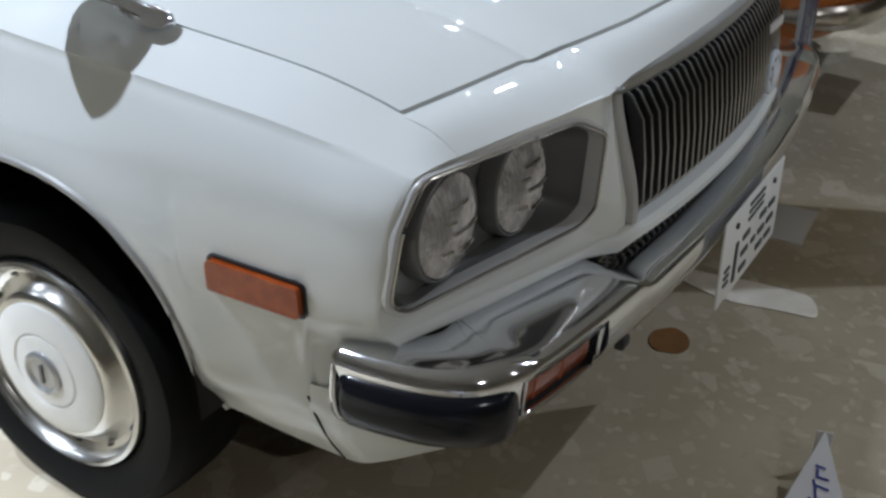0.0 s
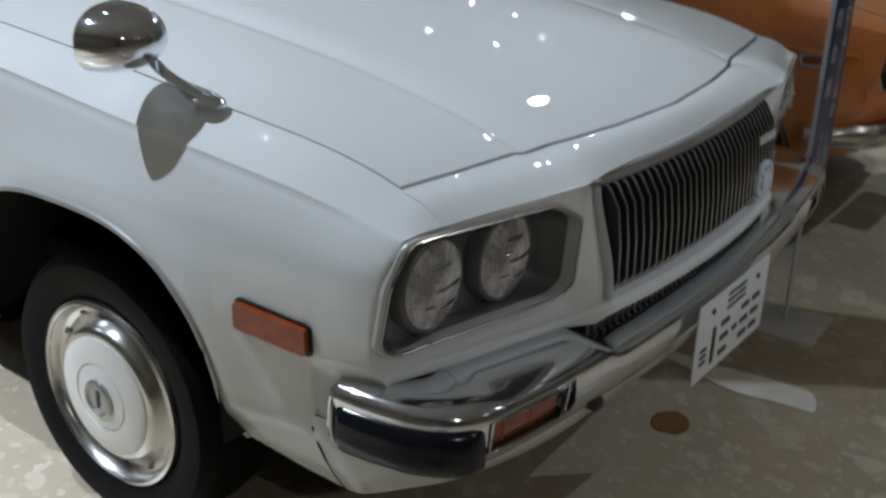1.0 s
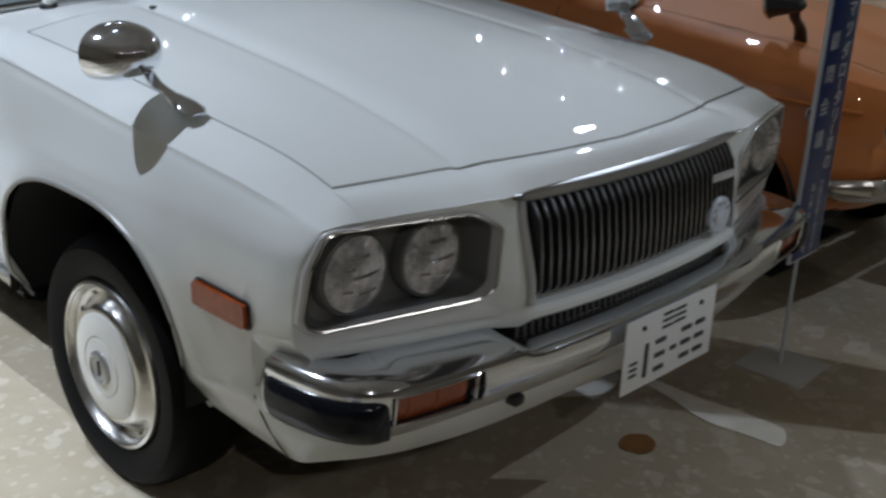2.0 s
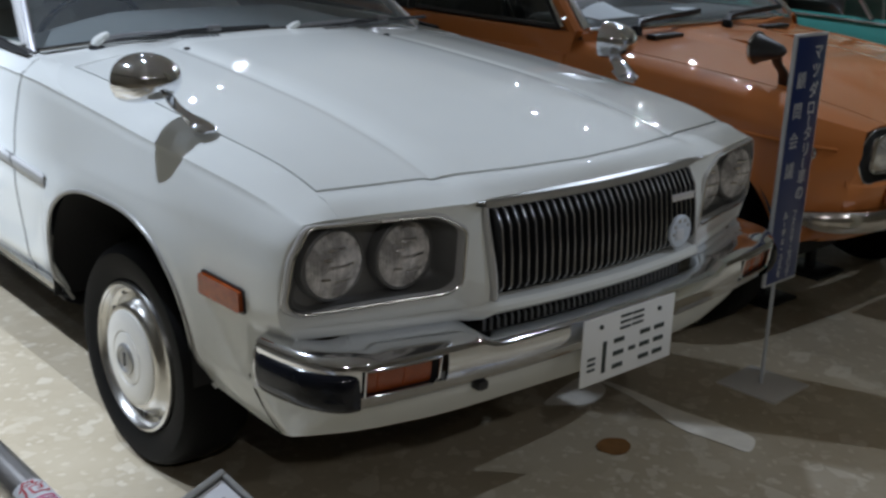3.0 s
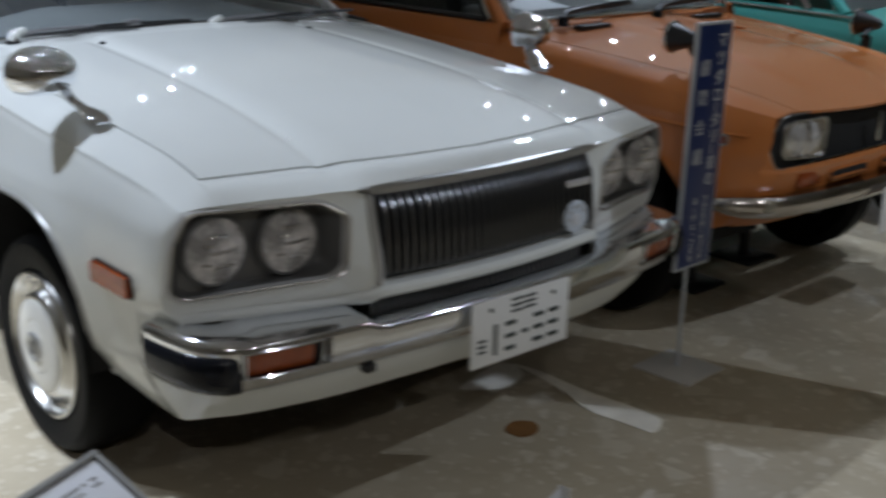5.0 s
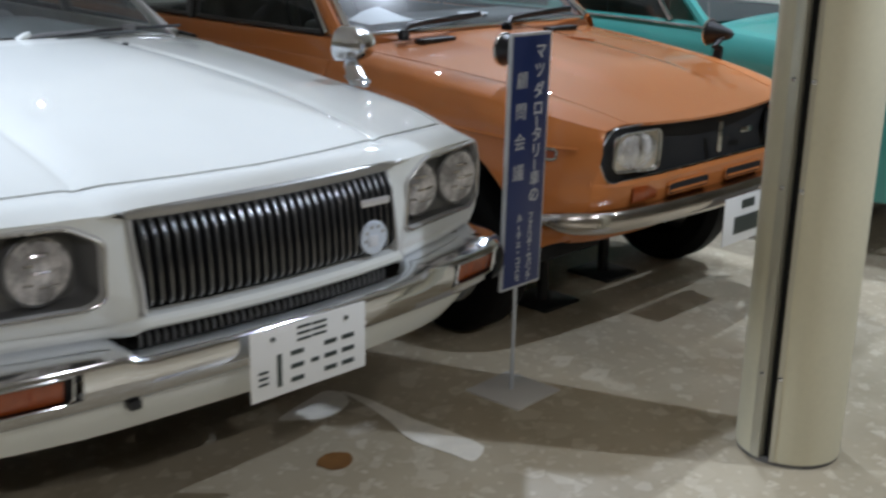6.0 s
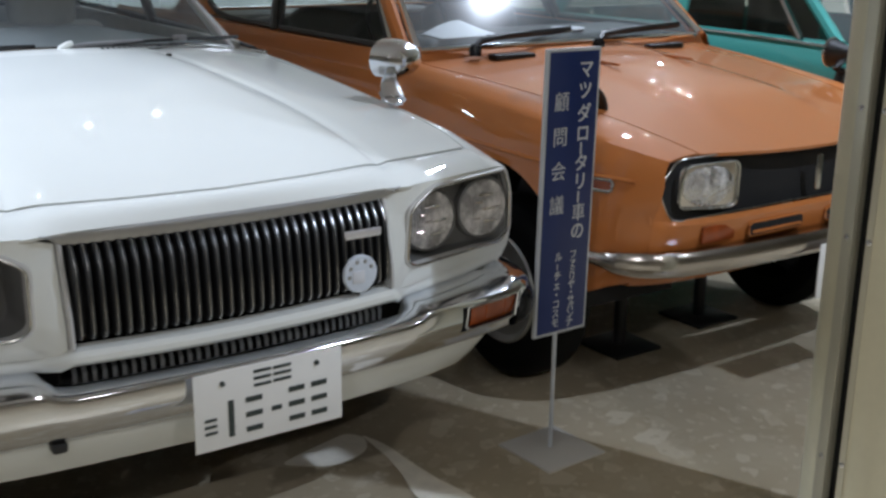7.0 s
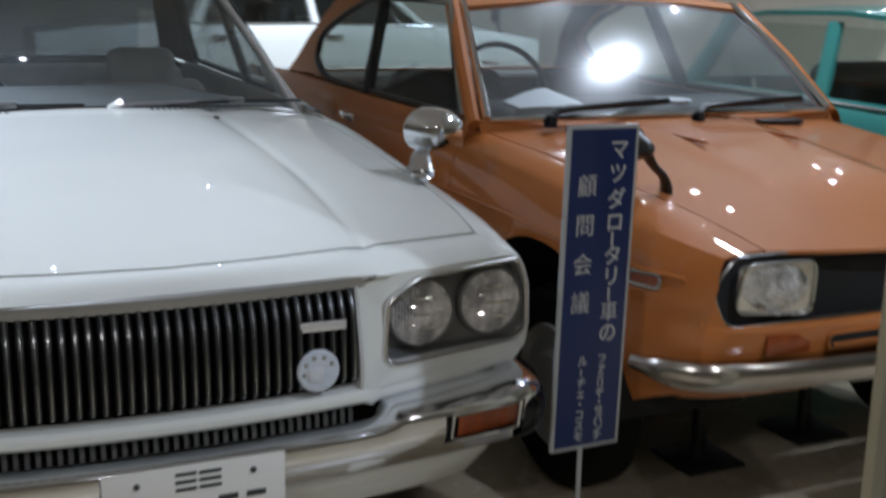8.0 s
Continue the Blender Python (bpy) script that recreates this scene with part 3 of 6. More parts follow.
backing = on_panel("backing", block((0.30, 0.21, 0.008), (0.15, 0.105, -0.006), 0.001), M_LAMPGREY, "dark grey panel backing")
for x, y, w, h in ((0.15, 0.006, 0.30, 0.012), (0.15, 0.204, 0.30, 0.012), (0.006, 0.105, 0.012, 0.1858), (0.294, 0.105, 0.012, 0.1858)):
    on_panel("frame_bar", block((w, h, 0.010), (x, y, 0.002), 0.003), M_MOULD, "grey metal frame bar")
sheet = on_panel("sheet", block((0.268, 0.178, 0.002), (0.15, 0.105, 0.0), 0.0005), M_PAPER, "white printed sheet")
for x, y, w in ((0.050, 0.046, 0.016), (0.074, 0.046, 0.010), (0.052, 0.060, 0.020), (0.110, 0.046, 0.05), (0.115, 0.060, 0.06)):
    on_panel("text_bar", block((w, 0.004, 0.001), (x, y, 0.0016), 0), M_SILVER, "", sheet)
post = (panel @ Vector((0.15, 0.12, -0.01)))
part("post", tube([(post.x, post.y, 0.0), (post.x, post.y, post.z - 0.004)], 0.014, 12), M_ALU, info, "grey metal post")
part("base", lathe([(0.12, 0.0), (0.12, 0.008), (0.03, 0.014), (0.0005, 0.014)], 28, "z", (post.x, post.y, 0)), M_ALU, info)

# ---- paper notice and floor marks ----
note = thing("notice_card", (-0.045, -0.222, 0.0), "pointed white card with blue handwriting leaning on a floor strut", "sign")
rows = [[Vector((-0.125 * (1 - t) + o, k * (0.002 + 0.060 * (1 - t)), 0.0955 * t + 0.0008)) for k, t in ((-1, 0), (-1, 1), (1, 1), (1, 0))] for o in (0.0, 0.0016)]
card = part("card", cap(skin(rows, closed_v=True)), M_PAPER, note, "white pointed card", smooth=False)
part("strut", block((0.0016, 0.03, 0.09), (0.016, 0, 0.045), 0, rot=None), M_PAPER, note, "folded card strut")
for u, z, a, w in ((0.000, 0.058, 0.2, 0.018), (0.004, 0.052, 1.5, 0.014), (-0.006, 0.046, 0.1, 0.022), (0.006, 0.038, 1.2, 0.018), (-0.007, 0.036, 0.2, 0.024), (0.002, 0.027, 1.35, 0.020), (-0.010, 0.022, 0.1, 0.020), (0.010, 0.018, 1.3, 0.018)):
    bm = block((0.0012, w, 0.0042), (0, 0, 0), 0, rot=Matrix.Rotation(a, 4, "X"))
    bmesh.ops.rotate(bm, cent=(0, 0, 0), matrix=Matrix.Rotation(radians(52), 3, "Y"), verts=bm.verts)
    bmesh.ops.translate(bm, vec=(-0.125 * (1 - z / 0.0955) - 0.0008, u, z + 0.0014), verts=bm.verts)
    part("ink_stroke", bm, M_INK, card)
note.rotation_euler = (0, 0, radians(12))


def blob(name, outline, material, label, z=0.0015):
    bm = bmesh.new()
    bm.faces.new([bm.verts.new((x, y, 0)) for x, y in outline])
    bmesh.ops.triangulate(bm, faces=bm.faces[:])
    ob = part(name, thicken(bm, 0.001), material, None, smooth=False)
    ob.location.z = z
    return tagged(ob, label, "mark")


blob("floor_stain", [(0.237 + (0.051 + 0.003 * math.sin(3 * t + 1) + 0.0015 * math.sin(7 * t)) * math.cos(t), 0.174 + (0.045 + 0.003 * math.sin(2 * t)) * math.sin(t)) for t in [2 * math.pi * i / 48 for i in range(48)]], M_SPOT, "round rusty brown stain on the floor")
# Bright patches on the floor, their light put into flat pale shapes.
blob("lit_patch", [(p.x, p.y) for p in rounded([(0.535, 0.52), (0.56, 0.43), (0.562, 0.30), (0.565, 0.20), (0.585, 0.08), (0.59, -0.04), (0.54, -0.07), (0.495, -0.08), (0.485, 0.02), (0.465, 0.10), (0.475, 0.17), (0.50, 0.24), (0.525, 0.36)], 0.03, 4)], M_LIT_PATCH, "ragged pale patch on the floor, light painted in")
blob("lit_patch", [(p.x, p.y) for p in rounded([(0.505, 0.545), (0.537, 0.50), (0.51, 0.43), (0.45, 0.40), (0.37, 0.392), (0.265, 0.475), (0.36, 0.508)], 0.03, 4)], M_LIT_PATCH, "ragged pale patch on the floor, light painted in")

# ---- white sedan ----
HOOD_Z = [(-0.02, 0.829), (0, 0.836), (0.05, 0.851), (0.13, 0.869), (0.25, 0.887), (0.4, 0.905), (0.68, 0.931), (0.97, 0.951), (1.2, 0.962), (1.6, 0.978)]
HOOD_X = [(0.15, 0.684), (0.266, 0.686), (0.6, 0.696), (1.24, 0.700), (1.6, 0.705)]
HOOD_F = [(0, 0.150), (0.2, 0.166), (0.34, 0.190), (0.385, 0.206), (0.416, 0.222), (0.45, 0.228), (0.56, 0.244), (0.686, 0.266), (0.80, 0.29)]
CREASE = [(0.15, 0.758, 0.783), (0.19, 0.763, 0.791), (0.3, 0.770, 0.812), (0.41, 0.778, 0.829), (0.6, 0.784, 0.846), (0.82, 0.789, 0.864), (1.06, 0.794, 0.888), (1.36, 0.800, 0.915), (2.4, 0.812, 0.95), (3.6, 0.81, 0.95), (4.6, 0.76, 0.87)]
SIDE_W = [(0.15, 0.802), (0.19, 0.808), (0.25, 0.813), (0.33, 0.818), (0.48, 0.826), (0.7, 0.832), (1.2, 0.838), (1.36, 0.840), (2.4, 0.855), (3.6, 0.845), (4.3, 0.81), (4.65, 0.75)]
ARCH_Y, ARCH_Z, ARCH_A, ARCH_B, ARCH_N = 0.896, 0.33, 0.368, 0.375, 2.8
REAR_Y = 3.72


def arch_z(y, cy=ARCH_Y):
    u = abs(y - cy) / ARCH_A
    return ARCH_Z + ARCH_B * (1 - u ** ARCH_N) ** (1 / ARCH_N) if u < 1 else None


def flare(y, z):
    d = 9
    for cy in (ARCH_Y, REAR_Y):
        r = (abs((y - cy) / ARCH_A) ** ARCH_N + (max(z - ARCH_Z, 0) / ARCH_B) ** ARCH_N) ** (1 / ARCH_N)
        d = min(d, abs(r - 1) * 0.38)
    return 0.020 * math.exp(-(d / 0.065) ** 2) * smooth_step(0.3, 0.45, z)


def side_x(y, z):
    """Half width of the body at this length and height, below the crease."""
    cx, cz = lerp([(a, b) for a, b, c in CREASE], y), lerp([(a, c) for a, b, c in CREASE], y)
    w = lerp(SIDE_W, y)
    shape = [(0.22, -0.13), (0.27, -0.095), (0.33, -0.058), (0.385, -0.036), (0.405, -0.023), (0.47, -0.016), (0.55, -0.007), (0.62, 0.0), (0.68, -0.001), (0.74, -0.008)]
    if z <= 0.74:
        x = w + lerp(shape, z)
    else:
        t = min((z - 0.74) / max(cz - 0.74, 0.01), 1)
        x = (w - 0.008) * (1 - t) + cx * t + 0.004 * math.sin(math.pi * t ** 0.7)
    x -= 0.030 * smooth_step(0.36, 0.22, y) * smooth_step(0.585, 0.535, z) + 0.006 * smooth_step(0.45, 0.33, y) * smooth_step(0.575, 0.53, z)
    return x + flare(y, z)


def hood_point(x, y):
    ax = abs(x)
    d = y - lerp(HOOD_F, ax)
    z = glide(HOOD_Z, d)
    far = smooth_step(0.0, 0.5, d)
    z += 0.016 * far * (1 - (ax / 0.72) ** 2) - 0.012 * smooth_step(0.5, 0.72, ax) * far
    c = 0.412 - 0.03 * (y - 0.2)
    z += 0.006 * (1 - smooth_step(c - 0.07, c, ax)) - 0.005 * math.exp(-((ax - c) / 0.014) ** 2)
    return Vector((x, y, z))


def face_y(ax, z):
    """Front face of the body at half width ax."""
    base = 0.112 + 0.29 * max(ax - 0.42, 0) - 0.09 * (z - 0.6)
    near = 0.076 + 0.038 * smooth_step(0.60, 0.80, z)
    t = smooth_step(0.365, 0.425, ax)
    return near * (1 - t) + base * t


def front_x(z):
    """Half width at which the side meets the front face."""
    x = lerp([(0.40, 0.775), (0.50, 0.786), (0.56, 0.797), (0.61, 0.806), (0.70, 0.797), (0.76, 0.781), (0.79, 0.765)], z)
    return x - 0.030 * smooth_step(0.585, 0.535, z)


def crossing(y, steps, bottom):
    """Points from the hood gap over the crease down the side to bottom."""
    hx = lerp(HOOD_X, y) + 0.0030
    hz = hood_point(lerp(HOOD_X, y), y).z
    if y < 0.2607:
        t = (0.2607 - y) / 0.0877
        top = hood_point(0.686, 0.2673).z - 0.003
        hz = top + (0.7993 - top) * t + 0.010 * math.sin(math.pi * min(t, 1.0))
    cx, cz = lerp([(a, b) for a, b, c in CREASE], y), lerp([(a, c) for a, b, c in CREASE], y)
    out = []
    for t in (0, 0.125, 0.25, 0.375, 0.5, 0.625, 0.75, 0.86, 0.95, 1):
        out.append((hx + (cx - hx) * t, hz + (cz - hz) * t + 0.007 * math.sin(math.pi * t) * smooth_step(0.18, 0.4, y)))
    for d in (0.006, 0.013):
        out.append((side_x(y, cz - d) - (0.0019 if d < 0.01 else 0.0012) * smooth_step(0.19, 0.30, y), cz - d))
    for i in range(1, steps + 1):
        z = cz - 0.020 + (bottom - cz + 0.020) * (i - 1) / (steps - 1)
        out.append((side_x(y, z), z))
    return out


def build_white_sedan():
    car = thing("white_sedan", (0, 0, 0), "cream-white four-door sedan with chrome bumper, parked on the terrazzo floor", "car")

    def sub(name, bm, m, label="", parent=None, **k):
        return part(name, bm, m, parent or car, label, **k)

    # hood
    us = sorted({round(-1 + 2 * i / 56, 4) for i in range(57)} | {s * v for s in (-1, 1) for v in (0.5, 0.53, 0.56, 0.575, 0.59, 0.605, 0.62, 0.65)})
    rows = []
    for u in us:
        col = []
        for j in range(45):
            v = (j / 44) ** 1.5
            yf = lerp(HOOD_F, abs(u) * 0.686)
            y = yf + v * (1.40 - 0.065 * abs(u) ** 3 - yf)
            col.append(hood_point(u * (lerp(HOOD_X, y) - 0.0026), y))
        rows.append(col)
    bm = skin(rows)
    thicken(bm, 0.012, (0, 0.8, -2))
    sub("hood", bm, M_WHITE, "cream-white hood with raised centre panel")

    # black sheets put in as the shadow gap under the hood edge
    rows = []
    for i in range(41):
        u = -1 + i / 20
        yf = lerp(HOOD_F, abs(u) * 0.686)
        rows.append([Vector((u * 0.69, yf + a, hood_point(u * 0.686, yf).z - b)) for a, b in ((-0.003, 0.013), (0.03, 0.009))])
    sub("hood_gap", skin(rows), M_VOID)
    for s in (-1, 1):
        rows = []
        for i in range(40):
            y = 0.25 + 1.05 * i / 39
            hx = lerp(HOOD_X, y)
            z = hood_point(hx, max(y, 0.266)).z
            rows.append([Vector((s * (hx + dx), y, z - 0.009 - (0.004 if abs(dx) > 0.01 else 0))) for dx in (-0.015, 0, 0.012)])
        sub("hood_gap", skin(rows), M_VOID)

    # fenders, doors and the rear sides
    def side_rows(y0, y1, n, hug=True, s=1, low=None, steps=26):
        rows = []
        ys = [y0 + (y1 - y0) * i / n for i in range(n + 1)] + ([y0 + 0.004, y0 + 0.009, y0 + 0.014, y0 + 0.024] if y0 < 0.3 else [])
        ends = [c + t * ARCH_A for c in (ARCH_Y, REAR_Y) for t in (-1, 1)]
        ends += [e + d for e in ends for d in (-0.012, -0.006, -0.002, 0.002, 0.006, 0.012)]
        ys = sorted(set(ys) | {e for e in ends if y0 < e < y1})
        for y in ys:
            bot = low(y)
            for c in (ARCH_Y, REAR_Y):
                a = arch_z(y, c)
                if a is not None:
                    bot = max(bot, a)
            if y0 > 0.3:
                rows.append([Vector((s * x, y, z)) for x, z in crossing(y, steps, bot)])
                continue
            col = []
            for k, (x, z) in enumerate(crossing(y, steps, bot)):
                d = (y - y0) / 0.13
                edge = x if k < 10 else front_x(z)
                shift = (face_y(edge, min(z, 0.80)) - y0) * (1 - smooth_step(0, 1, d))
                if k > 9:
                    t = min(d / 0.55, 1)
                    x = edge + (x - edge) * math.sqrt(1 - (1 - t) ** 2)
                if k < 10 and d < 1:
                    x, z = crossing(max(y + shift, 0.16), steps, bot)[k]
                col.append(Vector((s * x, y + shift, z)))
            rows.append(col)
        return rows

    def fender_low(y):
        return lerp([(0.15, 0.43), (0.352, 0.43), (0.353, 0.266), (0.54, 0.335), (1.26, 0.355), (5, 0.40)], y)

    for s in (-1, 1):
        bm = skin(side_rows(0.212, 1.457, 70, s=s, low=fender_low))
        thicken(bm, 0.006)
        fender = sub("fender", bm, M_WHITE, "cream-white front fender with flared arch")
        # bright lip round the wheel opening
        lip = []
        for i in range(61):
            t = math.pi * i / 60
            y = ARCH_Y - ARCH_A * 0.997 * math.copysign(abs(math.cos(t)) ** (2 / ARCH_N), math.cos(t))
            z = ARCH_Z + ARCH_B * 0.992 * math.sin(t) ** (2 / ARCH_N)
            lip.append((s * (side_x(y, z) + 0.001), y, z))
        sub("arch_moulding", tube(lip, 0.0055, 8), M_MOULD, "thin bright wheel arch moulding", fender)
        # inner arch
        rows = []
        for i in range(31):
            t = math.pi * i / 30
            y = ARCH_Y - 0.372 * math.copysign(abs(math.cos(t)) ** 0.8, math.cos(t))
            z = 0.345 + 0.375 * math.sin(t) ** 0.8
            rows.append([Vector((s * x, y, min(z, 0.86))) for x in (0.835, 0.80, 0.60, 0.46)])
        sub("arch_liner", skin(rows), M_VOID)
        bm = block((0.02, 0.9, 0.62), (s * 0.46, ARCH_Y, 0.52), 0)
        sub("arch_wall", bm, M_VOID)
        # side marker lamp
        outline = rounded([(-0.073, -0.024), (0.073, -0.024), (0.073, 0.024), (-0.073, 0.024)], 0.008, 3)
        mk = plateau(outline, 0.015, lambda u, v, w: (s * (side_x(0.405 - u, 0.607 + v) + w - 0.001), 0.405 - u, 0.607 + v))
        bmesh.ops.rotate(mk, cent=(s * 0.84, 0.405, 0.607), matrix=Matrix.Rotation(radians(3.0), 3, "X"), verts=mk.verts)
        marker = sub("side_marker", mk, M_AMBER, "amber side marker lamp")
        outline = rounded([(-0.0775, -0.0285), (0.0775, -0.0285), (0.0775, 0.0285), (-0.0775, 0.0285)], 0.01, 3)
        mk = plateau(outline, 0.006, lambda u, v, w: (s * (side_x(0.405 - u, 0.607 + v) + w - 0.002), 0.405 - u, 0.607 + v))
        bmesh.ops.rotate(mk, cent=(s * 0.84, 0.405, 0.607), matrix=Matrix.Rotation(radians(3.0), 3, "X"), verts=mk.verts)
        sub("marker_base", mk, M_BLACK, "", marker)

        # doors
        for k, (a, b) in enumerate(((1.462, 2.42), (2.425, 3.36))):
            bm = skin(side_rows(a, b, 30, s=s, low=lambda y: 0.352 + 0.035 * (y - 1.2)))
            thicken(bm, 0.006)
            door = sub("door", bm, M_WHITE, "cream-white door panel")
            bm = block((0.02, 0.16, 0.022), (s * 0.885, b - 0.18, 0.80), 0.006)
            sub("door_handle", bm, M_CHROME, "chrome door handle", door)
        bm = skin(side_rows(3.34, 4.66, 44, s=s, low=lambda y: 0.36))
        thicken(bm, 0.006)
        sub("rear_fender", bm, M_WHITE)
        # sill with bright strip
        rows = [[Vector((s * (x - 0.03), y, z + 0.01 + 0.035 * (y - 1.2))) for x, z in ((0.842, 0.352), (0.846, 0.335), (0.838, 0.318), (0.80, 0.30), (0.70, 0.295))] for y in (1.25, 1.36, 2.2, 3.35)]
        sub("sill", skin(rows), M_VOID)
        rows = [[Vector((s * x, y, z + 0.035 * (y - 1.2))) for x, z in ((0.806, 0.366), (0.818, 0.362), (0.82, 0.348), (0.812, 0.338), (0.80, 0.338))] for y in (1.25, 2.0, 2.7, 3.36)]
        sub("sill_strip", skin(rows), M_DULL, "dull bright sill strip")
        # body-side moulding in two lengths, cut at the door gap
        for a, b in ((1.248, 1.455), (1.464, 2.415), (2.43, 3.34)):
            rows = []
            for i in range(13):
                y = a + (b - a) * i / 12
                base = side_x(y, 0.68) - 0.7 * flare(y, 0.68)
                zc = 0.668 + 0.08 * (y - 1.25)
                rows.append([Vector((s * (base + dx), y, zc + dz)) for dx, dz in ((-0.004, 0.017), (0.007, 0.015), (0.010, 0.005), (0.010, -0.007), (0.007, -0.016), (-0.004, -0.018))])
            mo = sub("side_moulding", cap(skin(rows)), M_MOULD, "silver-grey body-side moulding")
            rows = [[r[1] + Vector((s * 0.0005, 0, 0.003)), r[1] + Vector((s * 0.003, 0, 0)), r[2] + Vector((s * 0.001, 0, 0.004))] for r in rows]
            sub("bright_edge", skin(rows), M_BEZEL, "", mo)

    # header panel between hood and lamps
    LOW = [(0, 0.088, 0.806), (0.2, 0.092, 0.806), (0.335, 0.098, 0.806), (0.375, 0.096, 0.805), (0.42, 0.096, 0.803), (0.48, 0.111, 0.803), (0.60, 0.146, 0.802), (0.70, 0.175, 0.799)]
    rows = []
    for i in range(71):
        x = -0.694 + 1.388 * i / 70
        ax = abs(x)
        yt = lerp(HOOD_F, ax) - 0.0066
        zt = hood_point(x, yt + 0.0066).z - 0.003
        yb, zb = lerp([(a, b) for a, b, c in LOW], ax), lerp([(a, c) for a, b, c in LOW], ax)
        rows.append([Vector((x, yt + (yb - yt) * t, zt + (zb - zt) * t + 0.010 * math.sin(math.pi * t))) for t in [j / 10 for j in range(11)]])
    bm = skin(rows)
    thicken(bm, 0.008)
    sub("header_panel", bm, M_WHITE, "cream-white header panel above grille and lamps")

    def back_y(ax):
        """Floor of the lamp housing at half width ax."""
        return 0.204 + 0.10 * (ax - 0.60)

    # lamp bays
    BAY = [(0.756, 0.787), (0.487, 0.787), (0.419, 0.748), (0.417, 0.626), (0.445, 0.608), (0.764, 0.599), (0.796, 0.622), (0.785, 0.725)]
    hole = rounded(BAY, 0.018, 4)
    for s in (-1, 1):
        cxy = Vector((0.60, 0.695))
        outer = []
        for p in hole:
            d = p - cxy
            t = 9
            for lim, comp in ((front_x(p.y) - 0.60, d.x), (0.362 - 0.60, d.x)):
                if abs(comp) > 1e-6 and lim / comp > 0:
                    t = min(t, lim / comp)
            for lim, comp in ((0.806 - 0.695, d.y), (0.568 - 0.695, d.y)):
                if abs(comp) > 1e-6 and lim / comp > 0:
                    t = min(t, lim / comp)
            q = cxy + d * max(t, 1.005)
            outer.append(Vector((min(q.x, front_x(q.y)), min(q.y, lerp([(0.4, 0.806), (0.66, 0.802), (0.70, 0.797), (0.77, 0.788)], q.x)))))
        rows = [[Vector((s * (p.x * (1 - k) + q.x * k), face_y(p.x * (1 - k) + q.x * k, p.y * (1 - k) + q.y * k), p.y * (1 - k) + q.y * k)) for p, q in zip(hole, outer)] for k in (0, 0.35, 0.7, 1)]
        bm = skin(rows, closed_v=True)
        thicken(bm, 0.006)
        sub("lamp_panel", bm, M_WHITE)
        rows = []
        for p in hole:
            d = (cxy - p).normalized()
            prof = []
            for inn, dep in ((-0.010, 0.006), (-0.0095, -0.003), (-0.007, -0.006), (-0.002, -0.006), (0.002, -0.003), (0.003, 0.006), (0.003, 0.02)):
                q = p + d * inn
                prof.append(Vector((s * q.x, face_y(p.x, p.y) + dep, q.y)))
            rows.append(prof)
        bezel = sub("headlamp_bezel", skin(rows, closed_u=True), M_BEZEL, "pale satin headlamp bezel with cut corners")
        rim = []
        for p in hole:
            d = (cxy - p).normalized()
            q = p + d * 0.001
            rim.append((s * q.x, face_y(p.x, p.y) - 0.0065, q.y))
        sub("bezel_edge", tube(rim + rim[:1], 0.0028, 6, ends=False), M_RING, "bright inner edge", bezel)
        # grey housing behind the lamps
        rows = []
        for p in hole:
            d = (cxy - p)
            q = p + d * 0.06
            prof = [Vector((s * p.x, face_y(p.x, p.y) + 0.012, p.y)), Vector((s * q.x, back_y(q.x) - 0.012, q.y))]
            for inn in (0.12, 0.4, 0.7, 1.0):
                q = p + d * inn
                prof.append(Vector((s * q.x, back_y(q.x), q.y)))
            rows.append(prof)
        sub("lamp_housing", skin(rows, closed_u=True), M_LAMPGREY, "dark grey headlamp housing")
        for lx, lz in ((0.694, 0.699), (0.524, 0.694)):
            ly = back_y(lx) - 0.030
            at = (s * lx, ly, lz)
            lamp = sub("headlamp", lathe([(0.078, 0.034), (0.078, 0.012), (0.0765, 0.006), (0.0735, 0.004), (0.0705, 0.007), (0.067, 0.022)], 40, "y", at), M_LAMPGREY, "round sealed-beam headlamp")
            sub("reflector", lathe([(0.070, 0.010), (0.063, 0.026), (0.049, 0.042), (0.030, 0.052), (0.012, 0.055), (0.0005, 0.055)], 40, "y", at), M_REFLECT, "", lamp)
            g = sub("lens", pressed_lens(0.0700, 0.0700), M_LAMPGLASS, "ribbed lamp glass, reflected brightness painted in", lamp, smooth=False)
            g.location = (at[0], at[1] + 0.006, at[2])
            # Metal bars added at the lens to catch glints, standing for its prisms.
            for dx, dz, wide in ((-0.006, 0.037, 0.020), (0.004, 0.004, 0.028), (0.008, -0.028, 0.022), (-0.033, -0.020, 0.009), (-0.028, 0.020, 0.009)):
                pts = [(at[0] + dx + wide * k, at[1] + 0.003 - 0.024 * max(1 - ((dx + wide * k) ** 2 + dz * dz) / 0.0049, 0), at[2] + dz) for k in (-1, -0.5, 0, 0.5, 1)]
                sub("glint_bar", tube(pts, 0.0032, 8), M_REFLECT, "", lamp)

    # grille
    def bow(ax):
        return -0.03 * (1 - (ax / 0.36) ** 2)

    surround = thing("grille", (0, 0, 0), "", "")
    surround.parent = car
    def gy(x, z):
        return 0.068 + bow(min(abs(x), 0.36)) + 0.045 * smooth_step(0.60, 0.82, z)

    rows = []
